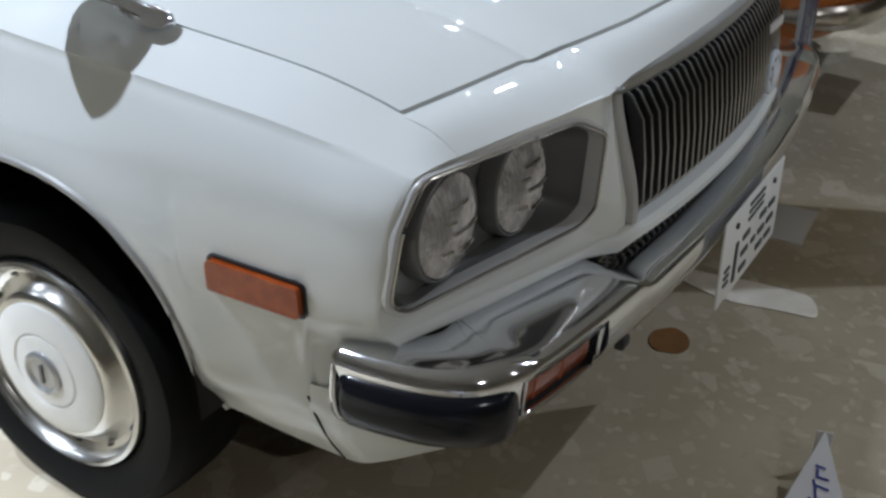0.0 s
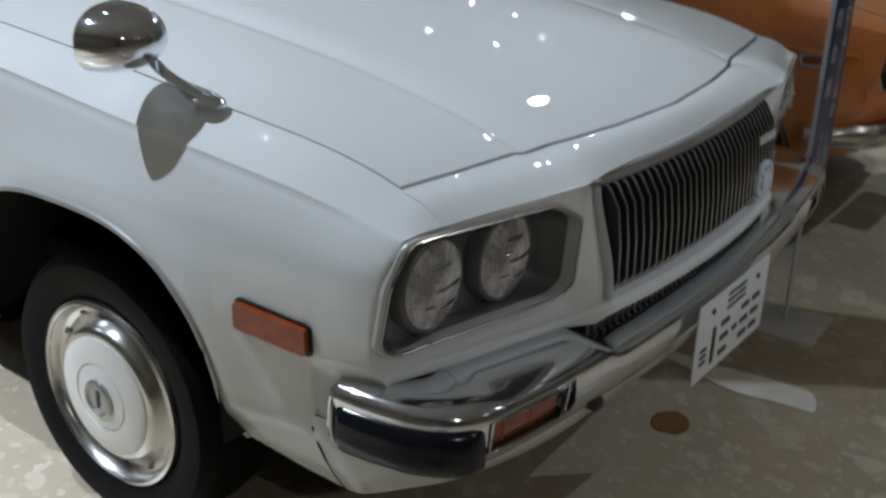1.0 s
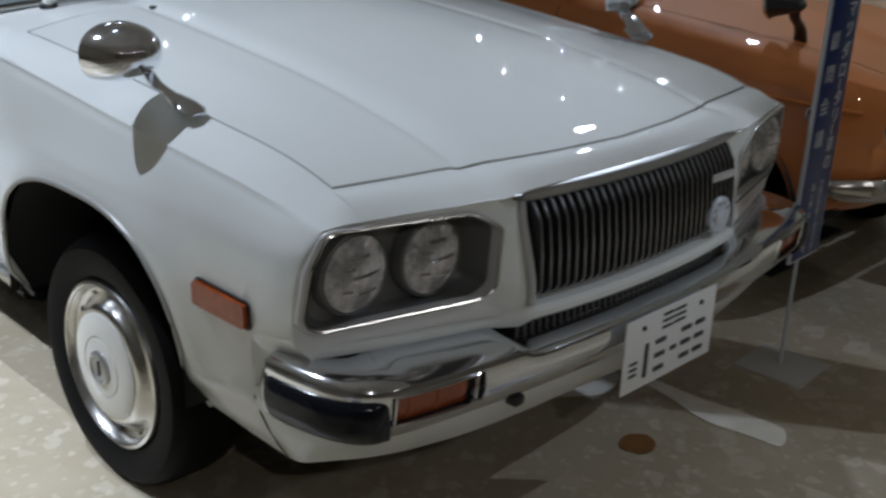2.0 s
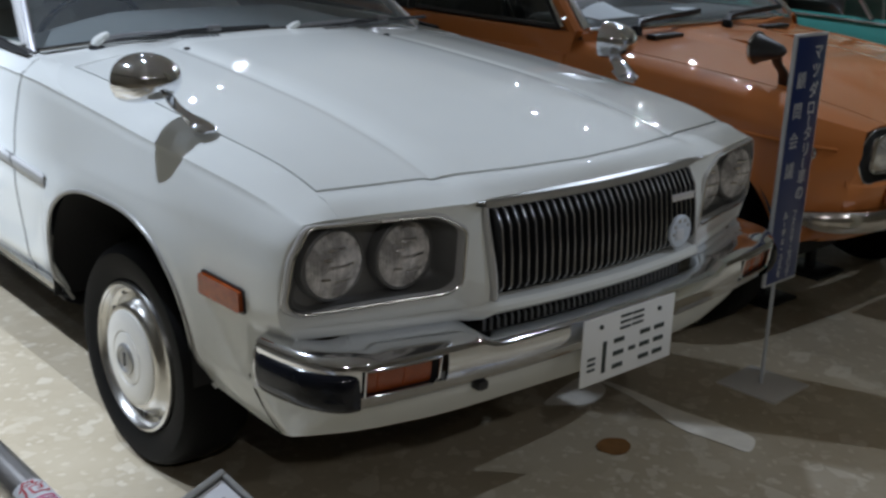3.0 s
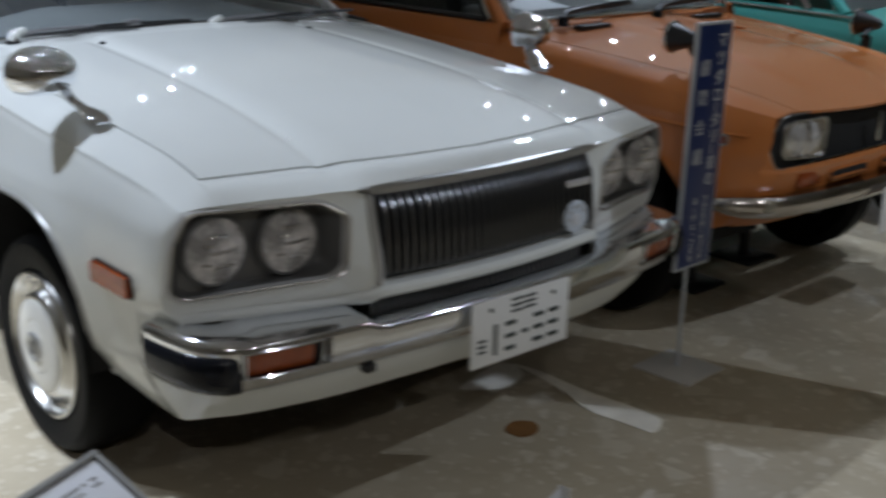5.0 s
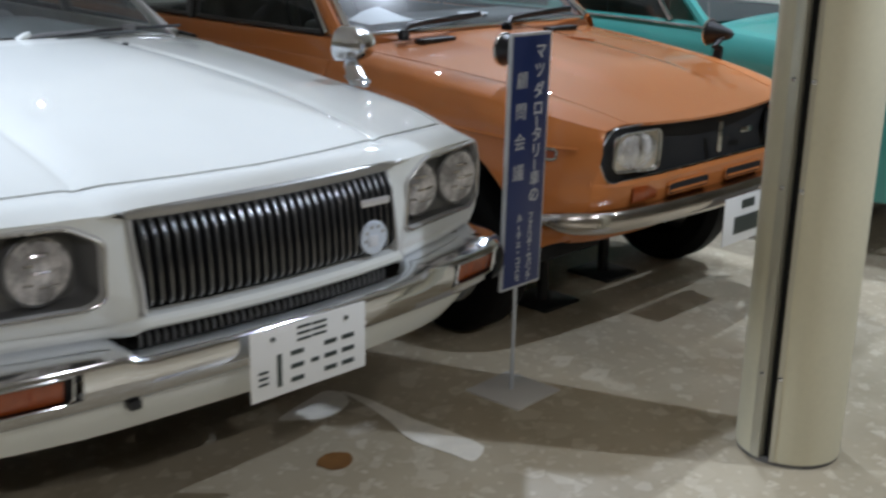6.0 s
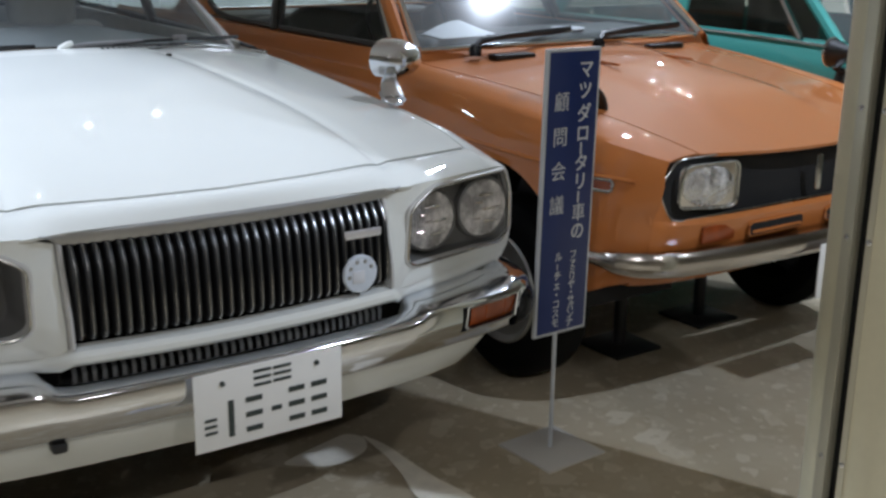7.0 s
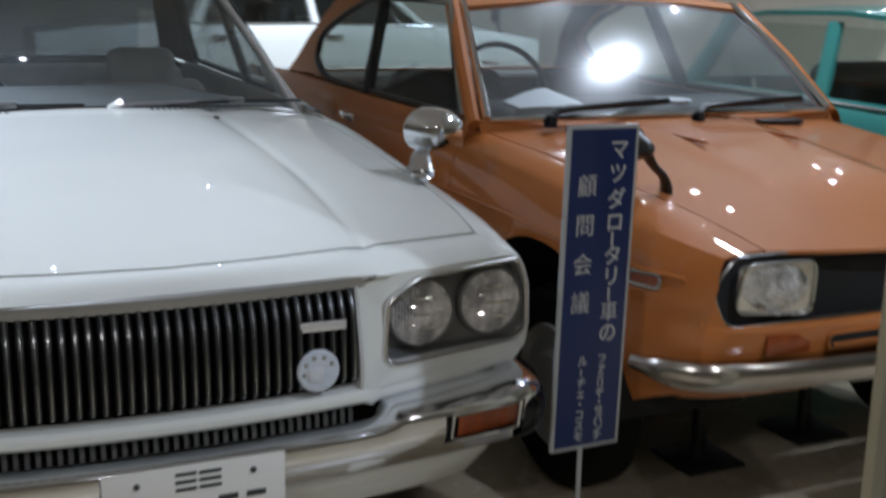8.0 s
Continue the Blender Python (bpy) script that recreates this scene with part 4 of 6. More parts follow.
    for i in range(49):
        x = -0.392 + 0.784 * i / 48
        ax = abs(x)
        t = smooth_step(0.392, 0.345, ax)
        y0 = gy(min(ax, 0.355), 0.79)
        y0 = y0 * t + (0.094 + 0.06 * (ax - 0.35)) * (1 - t)
        top, low = 0.8065, 0.803 - 0.023 * t
        rows.append([Vector((x, y0 + 0.012, top)), Vector((x, y0 + 0.000, top - 0.001)), Vector((x, y0 - 0.007, top - 0.004)), Vector((x, y0 - 0.009, (top + low) / 2)), Vector((x, y0 - 0.006, low + 0.001)), Vector((x, y0 + 0.004, low)), Vector((x, y0 + 0.05, low + 0.002))])
    sub("grille_frame", cap(skin(rows)), M_SILVER, "satin silver grille top bar", surround)
    for s in (-1, 1):
        rows = []
        for i in range(9):
            z = 0.586 + 0.20 * i / 8
            y0 = gy(0.352, z)
            rows.append([Vector((s * (0.352 + a), y0 + b, z)) for a, b in ((0.009, 0.02), (0.008, -0.001), (0.004, -0.006), (-0.001, -0.005), (-0.004, 0.004), (-0.004, 0.05))])
        sub("side_strip", cap(skin(rows)), M_BEZEL, "thin bright side strip", surround)
    # Black sheet that stands in for the shaded depth behind the bars.
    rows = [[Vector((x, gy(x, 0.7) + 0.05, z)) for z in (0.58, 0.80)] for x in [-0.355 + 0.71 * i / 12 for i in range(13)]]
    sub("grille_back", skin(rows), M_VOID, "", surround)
    n = 31
    for i in range(n):
        x = -0.338 + 0.676 * i / (n - 1)
        y0 = gy(x, 0.60)
        prof = [(y0 + 0.030, 0.597), (y0 + 0.004, 0.602), (y0 - 0.004, 0.615), (y0 - 0.001, 0.68), (y0 + 0.008, 0.745), (y0 + 0.028, 0.778), (y0 + 0.05, 0.790)]
        rows = []
        for w, off in ((-0.0062, 0.020), (-0.0046, 0.0), (0.0046, 0.0), (0.0062, 0.020)):
            rows.append([Vector((x + w, y + off, z)) for y, z in prof])
        bar = sub("bar", cap(skin(rows)), M_GRILLE, "", surround)
        rows = []
        for w, off in ((-0.0030, -0.0002), (-0.0014, -0.0022), (0.0014, -0.0022), (0.0030, -0.0002)):
            rows.append([Vector((x + w * 0.5, y + off, z)) for y, z in prof[1:]])
        sub("bar_edge", skin(rows), M_GRILLE_EDGE, "", surround)
    sub("badge", block((0.094, 0.006, 0.019), (0.272, gy(0.272, 0.70) - 0.017, 0.724), 0.003), M_BRIGHT, "small bright name badge", surround)
    at = (0.258, gy(0.258, 0.63) - 0.006, 0.640)
    disc = sub("emblem", lathe([(0.042, 0.0), (0.042, -0.006), (0.039, -0.009), (0.0005, -0.010)], 36, "y", at), M_EMBLEM, "round pale bluish emblem disc", surround)
    sub("emblem_mark", block((0.03, 0.002, 0.028), (0.252, at[1] - 0.0105, 0.634), 0.001, rot=None), M_LETTER, "", surround)
    for a in range(5):
        t = 0.5 + a * 0.7
        sub("emblem_mark", block((0.008, 0.002, 0.008), (0.258 + 0.029 * math.cos(t), at[1] - 0.0100, 0.640 + 0.029 * math.sin(t)), 0.001), M_SILVER, "", surround)

    # lip under grille and lamps
    rows = []
    for i in range(81):
        x = -0.797 + 1.594 * i / 80
        ax = abs(x)
        g = 0.066 + bow(min(ax, 0.36))
        yb = face_y(max(ax, 0.36), 0.56)
        zb = 0.572
        inner = [(g + 0.03, 0.588), (g - 0.002, 0.583), (g - 0.010, 0.574), (g - 0.010, 0.563), (g - 0.003, 0.555), (g + 0.012, 0.551), (g + 0.05, 0.550)]
        outer = [(yb + 0.001, zb), (yb - 0.004, 0.564), (yb - 0.007, 0.556), (yb - 0.006, 0.547), (yb - 0.001, 0.540), (yb + 0.010, 0.535), (yb + 0.04, 0.531)]
        t = smooth_step(0.352, 0.392, ax)
        col = []
        for p, q in zip(inner, outer):
            z = p[1] * (1 - t) + q[1] * t
            k = 1 + (front_x(z) / 0.797 - 1) * smooth_step(0.60, 0.797, ax)
            col.append(Vector((x * k, p[0] * (1 - t) + q[0] * t, z)))
        rows.append(col)
    sub("front_lip", thicken(skin(rows), 0.004), M_WHITE, "cream-white lip below grille")

    # lower grille slot
    slot = sub("lower_grille", block((0.72, 0.02, 0.09), (0, 0.155, 0.505), 0.004), M_VOID, "black lower grille slot")
    for i in range(38):
        x = -0.345 + 0.69 * i / 37
        y0 = 0.072 + 0.036 * (x / 0.36) ** 2
        rows = [[Vector((x + w, y0 + o, z)) for o, z in ((0.03, 0.480), (0.0, 0.486), (0.0, 0.522), (0.010, 0.540), (0.035, 0.550))] for w in (-0.004, 0.004)]
        sub("slat", thicken(skin(rows), 0.003), M_LAMPGREY, "", slot)

    # bumper
    PLAN = [(0, 0.002), (0.2, 0.006), (0.4, 0.019), (0.52, 0.032), (0.62, 0.046), (0.69, 0.060), (0.735, 0.080), (0.768, 0.110), (0.790, 0.155), (0.801, 0.205), (0.807, 0.25), (0.809, 0.287)]
    half = curve3([(a, b, 0) for a, b in PLAN], 66)
    stations = [Vector((-p.x, p.y, 0)) for p in reversed(half)] + half[1:]
    nrm = []
    for i, p in enumerate(stations):
        d = stations[min(i + 1, len(stations) - 1)] - stations[max(i - 1, 0)]
        nrm.append(Vector((d.y, -d.x, 0)).normalized())
    MID = [(-0.075, 0.508), (-0.055, 0.518), (-0.040, 0.520), (-0.014, 0.516), (0.0, 0.512), (0.004, 0.508), (0.005, 0.503), (0.007, 0.488), (0.006, 0.468), (-0.004, 0.448), (-0.016, 0.428), (-0.030, 0.417), (-0.06, 0.412)]
    PROF = [(-0.075, 0.538), (-0.055, 0.537), (-0.040, 0.536), (-0.014, 0.533), (0.0, 0.529), (0.004, 0.523), (0.005, 0.516), (0.007, 0.498), (0.006, 0.474), (-0.002, 0.455), (-0.014, 0.430), (-0.030, 0.417), (-0.06, 0.412)]
    ENDP = [(-0.070, 0.536), (-0.052, 0.542), (-0.034, 0.545), (-0.014, 0.544), (0.000, 0.538), (0.009, 0.527), (0.011, 0.517)] + [(o, z) for o, z in PROF[7:]]
    bm = bmesh.new()
    V = []
    for p, q in zip(stations, nrm):
        t = smooth_step(0.655, 0.735, abs(p.x))
        back = 0.045 * smooth_step(0.38, 0.47, abs(p.x)) * (1 - smooth_step(0.70, 0.76, abs(p.x))) + 0.055 * smooth_step(0.60, 0.72, abs(p.x)) * (1 - smooth_step(0.785, 0.806, abs(p.x)))
        step = smooth_step(0.385, 0.43, abs(p.x))
        col = []
        for k, (c, o, e) in enumerate(zip(MID, PROF, ENDP)):
            off = (c[0] * (1 - step) + o[0] * step) * (1 - t) + e[0] * t - (back if k == 0 else 0)
            z = (c[1] * (1 - step) + o[1] * step) * (1 - t) + e[1] * t + (back * 0.06 if k == 0 else 0)
            col.append(bm.verts.new((p.x + q.x * off, p.y + q.y * off, z)))
        V.append(col)
    for i in range(len(V) - 1):
        mx = abs((stations[i].x + stations[i + 1].x) / 2)
        for j in range(len(PROF) - 1):
            if 0.522 < mx < 0.713 and 6 <= j <= 8:
                continue
            bm.faces.new((V[i][j], V[i][j + 1], V[i + 1][j + 1], V[i + 1][j]))
    bumper = sub("bumper", thicken(bm, 0.003), M_CHROME, "chrome wraparound front bumper")

    for s in (-1, 1):
        idx = [i for i, p in enumerate(stations) if p.x * s > 0.714]
        inner = 0 if s > 0 else len(idx) - 1
        rows = []
        for k, i in enumerate(idx):
            p, q = stations[i], nrm[i]
            d = abs(k - inner)
            e = min(smooth_step(-1.5, 4, d), smooth_step(-0.5, 3, len(idx) - 1 - d))
            rows.append([Vector((p.x + q.x * (o * e if o > 0 else o), p.y + q.y * (o * e if o > 0 else o), z + (0.466 - z) * 0.10 * (1 - e))) for o, z in ((-0.01, 0.515), (0.006, 0.5145), (0.016, 0.509), (0.022, 0.498), (0.025, 0.480), (0.024, 0.460), (0.018, 0.442), (0.008, 0.429), (-0.008, 0.420), (-0.03, 0.416))])
        sub("rubber_corner", thicken(cap(skin(rows)), 0.002), M_RUBBER, "glossy black rubber bumper corner", bumper)
        p, q = (stations[-1], nrm[-1]) if s > 0 else (stations[0], nrm[0])
        sub("end_strip", tube(curve3([Vector((p.x + q.x * o, p.y + q.y * o + 0.001, z)) for o, z in ((-0.034, 0.540), (-0.004, 0.536), (0.007, 0.515), (0.012, 0.47), (0.002, 0.436), (-0.016, 0.418))], 20), 0.006, 8), M_CHROME, "bright bumper end edge", bumper)
        # turn lamp in its recess
        idx = [i for i, p in enumerate(stations) if 0.512 < p.x * s < 0.716]
        rows = []
        for i in idx:
            p, q = stations[i], nrm[i]
            rows.append([Vector((p.x + q.x * o, p.y + q.y * o, z)) for o, z in ((0.003, 0.517), (-0.03, 0.517), (-0.032, 0.452), (-0.004, 0.453))])
        sub("lamp_recess", cap(skin(rows)), M_VOID, "", bumper)
        span = [i for i in idx if 0.553 < abs(stations[i].x) < 0.712]
        rows = []
        for i in span:
            p, q = stations[i], nrm[i]
            rows.append([Vector((p.x + q.x * o, p.y + q.y * o, z)) for o, z in ((-0.03, 0.514), (-0.008, 0.513), (-0.003, 0.508), (-0.004, 0.486), (-0.008, 0.466), (-0.012, 0.459), (-0.03, 0.457))])
        lamp = sub("turn_lamp", cap(skin(rows)), M_AMBER_DARK, "dark amber turn lamp set in the bumper", bumper)
        for k in (0.3, 0.62):
            p, q = stations[span[int(len(span) * k)]], nrm[span[int(len(span) * k)]]
            sub("lens_rib", tube([Vector((p.x + q.x * o, p.y + q.y * o, z)) for o, z in ((-0.0035, 0.507), (-0.0045, 0.486), (-0.0085, 0.466))], 0.0022, 6), M_AMBER, "", lamp)
        gap = [i for i in idx if 0.522 < abs(stations[i].x) < 0.714]
        loop = []
        for i in gap:
            p, q = stations[i], nrm[i]
            loop.append((p.x + q.x * 0.006, p.y + q.y * 0.006, 0.5155))
        low = []
        for i in gap:
            p, q = stations[i], nrm[i]
            lift = 0.030 * smooth_step(0.548, 0.520, abs(p.x))
            low.append((p.x - q.x * 0.001, p.y - q.y * 0.001, 0.4555 + lift))
        sub("lamp_rim", tube(loop + low[::-1] + loop[:1], 0.0034, 6), M_CHROME, "thin chrome lamp rim", bumper)
    sub("tow_eye", block((0.030, 0.03, 0.022), (-0.40, 0.055, 0.405), 0.006), M_BLACK)

    # valance
    TOPV = [(0, 0.045), (0.4, 0.06), (0.62, 0.085), (0.71, 0.13), (0.758, 0.20), (0.776, 0.27), (0.782, 0.355)]
    BOTV = [(0, 0.085, 0.326), (0.4, 0.105, 0.330), (0.56, 0.140, 0.326), (0.64, 0.19, 0.312), (0.685, 0.25, 0.294), (0.712, 0.30, 0.278), (0.725, 0.355, 0.266)]
    rows = []
    ta = curve3([(a, b, 0.455) for a, b in TOPV], 40)
    ba = curve3(BOTV, 40)
    for s, seq in ((-1, range(40, 0, -1)), (1, range(0, 41))):
        for i in seq:
            a, b = ta[i], ba[i]
            col = []
            end = smooth_step(0.80, 1.0, i / 40)
            for k in range(9):
                t = k / 8
                p = a.lerp(b, t)
                p.x = p.x * (1 - end) + (side_x(0.353, p.z) - 0.012 * math.sin(math.pi * t)) * end
                col.append(Vector((s * (p.x + 0.012 * math.sin(math.pi * t) * smooth_step(0.5, 0.75, a.x)), p.y - 0.014 * math.sin(math.pi * t) * (1 - smooth_step(0.6, 0.8, a.x)), p.z)))
            col.append(Vector((s * b.x * 0.985, b.y + 0.015, b.z - 0.002)))
            rows.append(col)
    sub("valance", thicken(skin(rows), 0.004), M_WHITE, "cream-white front valance below bumper")
    for s in (-1, 1):
        a, b = ta[40], ba[40]
        sub("valance_seam", tube([Vector((s * (side_x(0.353, z) + 0.0002), 0.3535, z)) for z in (0.43, 0.39, 0.35, 0.31, 0.285, 0.267)], 0.0022, 5), M_VOID)

    # number plate
    plate = sub("number_plate", block((0.33, 0.004, 0.165), (0.006, -0.021, 0.435), 0.0015), M_PLATE, "white number plate with dark green marks")
    def bar(x, z, w, h, lean=0.0):
        bm = block((w, 0.0024, h), (0, 0, 0), 0.0005, 1, rot=Matrix.Rotation(lean, 4, "Y"))
        bmesh.ops.translate(bm, vec=(0.006 + x, -0.0242, 0.435 + z), verts=bm.verts)
        sub("plate_mark", bm, M_GREEN, "", plate)
    for x, z, w, h in ((-0.018, 0.052, 0.038, 0.036), (0.026, 0.052, 0.040, 0.034), (-0.132, -0.030, 0.026, 0.034), (-0.088, -0.022, 0.012, 0.078), (-0.038, -0.022, 0.036, 0.078), (0.012, -0.022, 0.022, 0.010), (0.058, -0.022, 0.036, 0.078), (0.110, -0.022, 0.036, 0.078)):
        if w > 0.025 and h > 0.03:
            for k in (-1, 0, 1):
                bar(x, z + k * h * 0.41, w, 0.011 if h > 0.05 else 0.006)
        else:
            bar(x, z, w, h)
    for s in (-1, 1):
        sub("plate_bolt", lathe([(0.0055, 0.0), (0.0055, -0.004), (0.0005, -0.005)], 12, "y", (0.006 + s * 0.105, -0.023, 0.491)), M_GREEN, "", plate)

    # wheels
    def wheel(s, y):
        hub = thing("wheel", (s * 0.795, y, 0.289), "", "")
        hub.parent = car
        k = s
        part("tyre", lathe([(0.19, -0.02 * k), (0.20, -0.002 * k), (0.235, 0.012 * k), (0.265, 0.010 * k), (0.279, -0.004 * k), (0.286, -0.022 * k), (0.289, -0.05 * k), (0.289, -0.12 * k), (0.285, -0.15 * k), (0.27, -0.175 * k), (0.20, -0.17 * k)], 72, "x"), M_TYRE, hub, "black radial tyre with rounded shoulder")
        rim = part("rim", lathe([(0.196, -0.004 * k), (0.193, 0.006 * k), (0.186, 0.009 * k), (0.178, 0.002 * k), (0.173, -0.014 * k), (0.162, -0.020 * k), (0.150, -0.014 * k), (0.140, 0.002 * k), (0.132, 0.010 * k), (0.122, 0.012 * k), (0.112, 0.008 * k)], 72, "x"), M_RING, hub, "bright steel trim ring")
        groove = [(0.0035 * k, 0.1815 * math.cos(t), 0.1815 * math.sin(t)) for t in [2 * math.pi * j / 72 for j in range(73)]]
        part("rim_groove", tube(groove, 0.0016, 6, ends=False), M_LAMPGREY, rim)
        part("hubcap", lathe([(0.1235, 0.006 * k), (0.122, 0.014 * k), (0.114, 0.018 * k), (0.085, 0.021 * k), (0.072, 0.022 * k), (0.069, 0.019 * k), (0.066, 0.022 * k), (0.048, 0.024 * k), (0.0005, 0.024 * k)], 64, "x"), M_HUB, hub, "off-white domed hubcap")
        part("centre_cap", lathe([(0.040, 0.022 * k), (0.040, 0.028 * k), (0.034, 0.032 * k), (0.028, 0.027 * k), (0.0005, 0.028 * k)], 40, "x"), M_SILVER, hub, "grey centre cap")
        part("cap_bar", block((0.005, 0.008, 0.036), (0.029 * k, 0, 0), 0.002, rot=None), M_LAMPGREY, hub)
        for j in range(12):
            t = 2 * math.pi * j / 12
            bm = block((0.006, 0.016, 0.007), (0, 0, 0), 0.001, 1)
            bmesh.ops.rotate(bm, cent=(0, 0, 0), matrix=Matrix.Rotation(t + math.pi / 2, 3, "X"), verts=bm.verts)
            bmesh.ops.translate(bm, vec=(-0.019 * k, 0.166 * math.cos(t), 0.166 * math.sin(t)), verts=bm.verts)
            part("vent_slot", bm, M_BLACK, hub)
    for s in (-1, 1):
        for y in (0.888, 3.71):
            wheel(s, y)

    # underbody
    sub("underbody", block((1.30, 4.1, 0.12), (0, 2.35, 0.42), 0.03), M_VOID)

    # cowl, windscreen and cabin
    rows = []
    for i in range(31):
        x = -0.71 + 1.42 * i / 30
        ax = abs(x)
        y0 = 1.405 - 0.065 * (ax / 0.735) ** 3
        z0 = hood_point(x * 0.99, y0).z
        y1 = 1.51 + 0.06 * (ax / 0.7) ** 2
        rows.append([Vector((x, y0 - 0.004, z0 - 0.004)), Vector((x, y0 - 0.002, z0 - 0.001)), Vector((x, (y0 + y1) / 2, z0 + 0.004)), Vector((x, y1, z0 + 0.005))])
    sub("cowl", skin(rows), M_WHITE, "cream-white cowl panel")
    for s in (-1, 1):
        for i in range(16):
            sub("cowl_slot", block((0.006, 0.020, 0.003), (s * (0.20 + 0.017 * i), 1.455, hood_point(0.2, 1.405).z + 0.0055), 0.0005, 1), M_BLACK)
        sub("washer_jet", block((0.016, 0.014, 0.008), (s * 0.365, 1.345, hood_point(0.365, 1.345).z + 0.003), 0.003), M_BLACK)
    G = -0.024
    base = curve3([(-0.685 + G, 1.57, 0.960), (-0.5, 1.535, 0.978), (0, 1.515, 0.988), (0.5, 1.535, 0.978), (0.685 + G, 1.57, 0.960)], 24)
    topl = curve3([(x + G, y, z) for x, y, z in ((-0.535, 2.115, 1.345), (-0.4, 2.07, 1.36), (0, 2.035, 1.37), (0.4, 2.07, 1.36), (0.535, 2.115, 1.345))], 24)
    rows = [[a.lerp(b, t) + Vector((0, -0.02, 0.012)) * math.sin(math.pi * t) for t in [j / 10 for j in range(11)]] for a, b in zip(base, topl)]
    ws = sub("windscreen", skin(rows), M_SCREEN, "tinted curved windscreen")
    ws.visible_shadow = False
    sub("screen_seal", tube(base, 0.009, 6), M_BLACK)
    sub("screen_trim", tube([p + Vector((0, -0.014, 0.001)) for p in base], 0.006, 6), M_DULL, "thin bright windscreen trim")

    def belt_z(y):
        return lerp([(1.20, 0.905), (1.30, 0.925), (1.40, 0.948), (1.48, 0.957), (2.1, 0.972), (3.4, 0.985)], y)

    for s in (-1, 1):
        sub("pillar", tube([(s * 0.702 + G, 1.582, 0.945), (s * 0.640 + G, 1.805, 1.125), (s * 0.550 + G, 2.13, 1.362)], [0.014, 0.013, 0.013], 8), M_BEZEL, "grey windscreen pillar")
        sub("pillar_trim", tube([(s * 0.698 + G, 1.560, 0.955), (s * 0.634 + G, 1.786, 1.136), (s * 0.540 + G, 2.105, 1.370)], 0.008, 8), M_BRIGHT, "bright windscreen pillar trim")
        sub("window_post", tube([(s * 0.712 + G, 1.595, 0.975), (s * 0.648 + G, 1.82, 1.13), (s * 0.562 + G, 2.14, 1.352), (s * 0.59, 2.5, 1.385), (s * 0.59, 3.05, 1.375)], 0.007, 6), M_BEZEL, "bright window frame")
        for y0, y1, t0, t1 in ((1.60, 2.40, 2.14, 2.40), (2.45, 3.36, 2.44, 3.04)):
            rows = []
            for y, yt in [(y0 + (y1 - y0) * u, t0 + (t1 - t0) * u) for u in (0, 0.12, 0.3, 0.5, 0.75, 1)]:
                foot = lerp([(1.60, 0.714), (1.85, 0.745 if s < 0 else 0.722), (3.4, 0.752 if s < 0 else 0.725)], y)
                rows.append([Vector((s * (foot + (0.59 - foot) * v) + G * (1 - smooth_step(1.6, 2.2, y)), y + (yt - y) * v, (belt_z(y) + 0.012) * (1 - v) + 1.365 * v)) for v in (0, 0.35, 0.7, 1)])
            sub("side_window", skin(rows), M_GLASS_TINT, "dark side window").visible_shadow = False
        sub("door_post", tube([(s * 0.735, 2.425, 0.97), (s * 0.60, 2.42, 1.372)], 0.040, 8, flat=0.4), M_BLACK, "black post between the doors")
        rows = [[Vector((s * x, y, z)) for y, z in ((3.36 + (3.95 - 3.36) * v, 0.985), (3.22 + 0.42 * v, 1.18), (3.04 + 0.27 * v, 1.378))] for v, x in ((0, 0.745), (0.5, 0.73), (1, 0.70))]
        for r in rows:
            r[1].x, r[2].x = r[1].x - s * 0.075, r[2].x - s * 0.15
        sub("rear_pillar", thicken(skin(rows), 0.012), M_WHITE, "cream-white rear pillar")
        sub("pillar_lining", skin([[v + Vector((-s * 0.03, 0.0, 0)) for v in r] for r in rows]), M_INTERIOR, "dark pillar lining")
        rows = []
        for y, h in ((1.50, 0.010), (1.7, 0.018), (2.0, 0.024), (2.7, 0.026), (3.4, 0.022)):
            bx = lerp([(a, b) for a, b, c in CREASE], y) - (0.040 if s < 0 else 0.075)
            rows.append([Vector((s * (bx + dx), y, belt_z(y) + dz)) for dx, dz in ((0.004, -0.003), (0.005, 0.004), (-0.004, h), (-0.024, h))])
        sub("belt_seal", skin(rows), M_BLACK, "black rubber window seal")
        for y0, y1, n in ((1.20, 1.457, 8), (1.462, 3.6, 24)):
            rows = []
            for i in range(n + 1):
                y = y0 + (y1 - y0) * i / n
                cx, cz = lerp([(a, b) for a, b, c in CREASE], y), lerp([(a, c) for a, b, c in CREASE], y)
                hx = lerp(HOOD_X, y)
                hz = hood_point(min(hx, 0.7), min(y, 1.35)).z
                zb = max(belt_z(y), cz + 0.001)
                bx = cx - (0.040 if s < 0 else 0.075) * smooth_step(1.15, 1.48, y)
                rows.append([Vector((s * (cx + 0.0008), y, cz - 0.002)), Vector((s * (cx * 0.35 + bx * 0.65), y, cz + (zb - cz) * 0.6)), Vector((s * (bx - 0.003), y, zb - 0.003)), Vector((s * (bx - 0.014), y, zb + 0.001))] + ([Vector((s * (hx + 0.012), y, (zb + hz) / 2 + 0.001)), Vector((s * (hx + 0.003), y, hz - 0.012))] if y0 < 1.4 else [Vector((s * (bx - 0.02), y, zb - 0.06))]))
            sub("belt_panel", skin(rows), M_WHITE)
        sub("door_gap", tube([Vector((s * (x + 0.0005), 1.4595, z)) for x, z in crossing(1.4595, 26, 0.345)[6:]], 0.0019, 5), M_VOID)
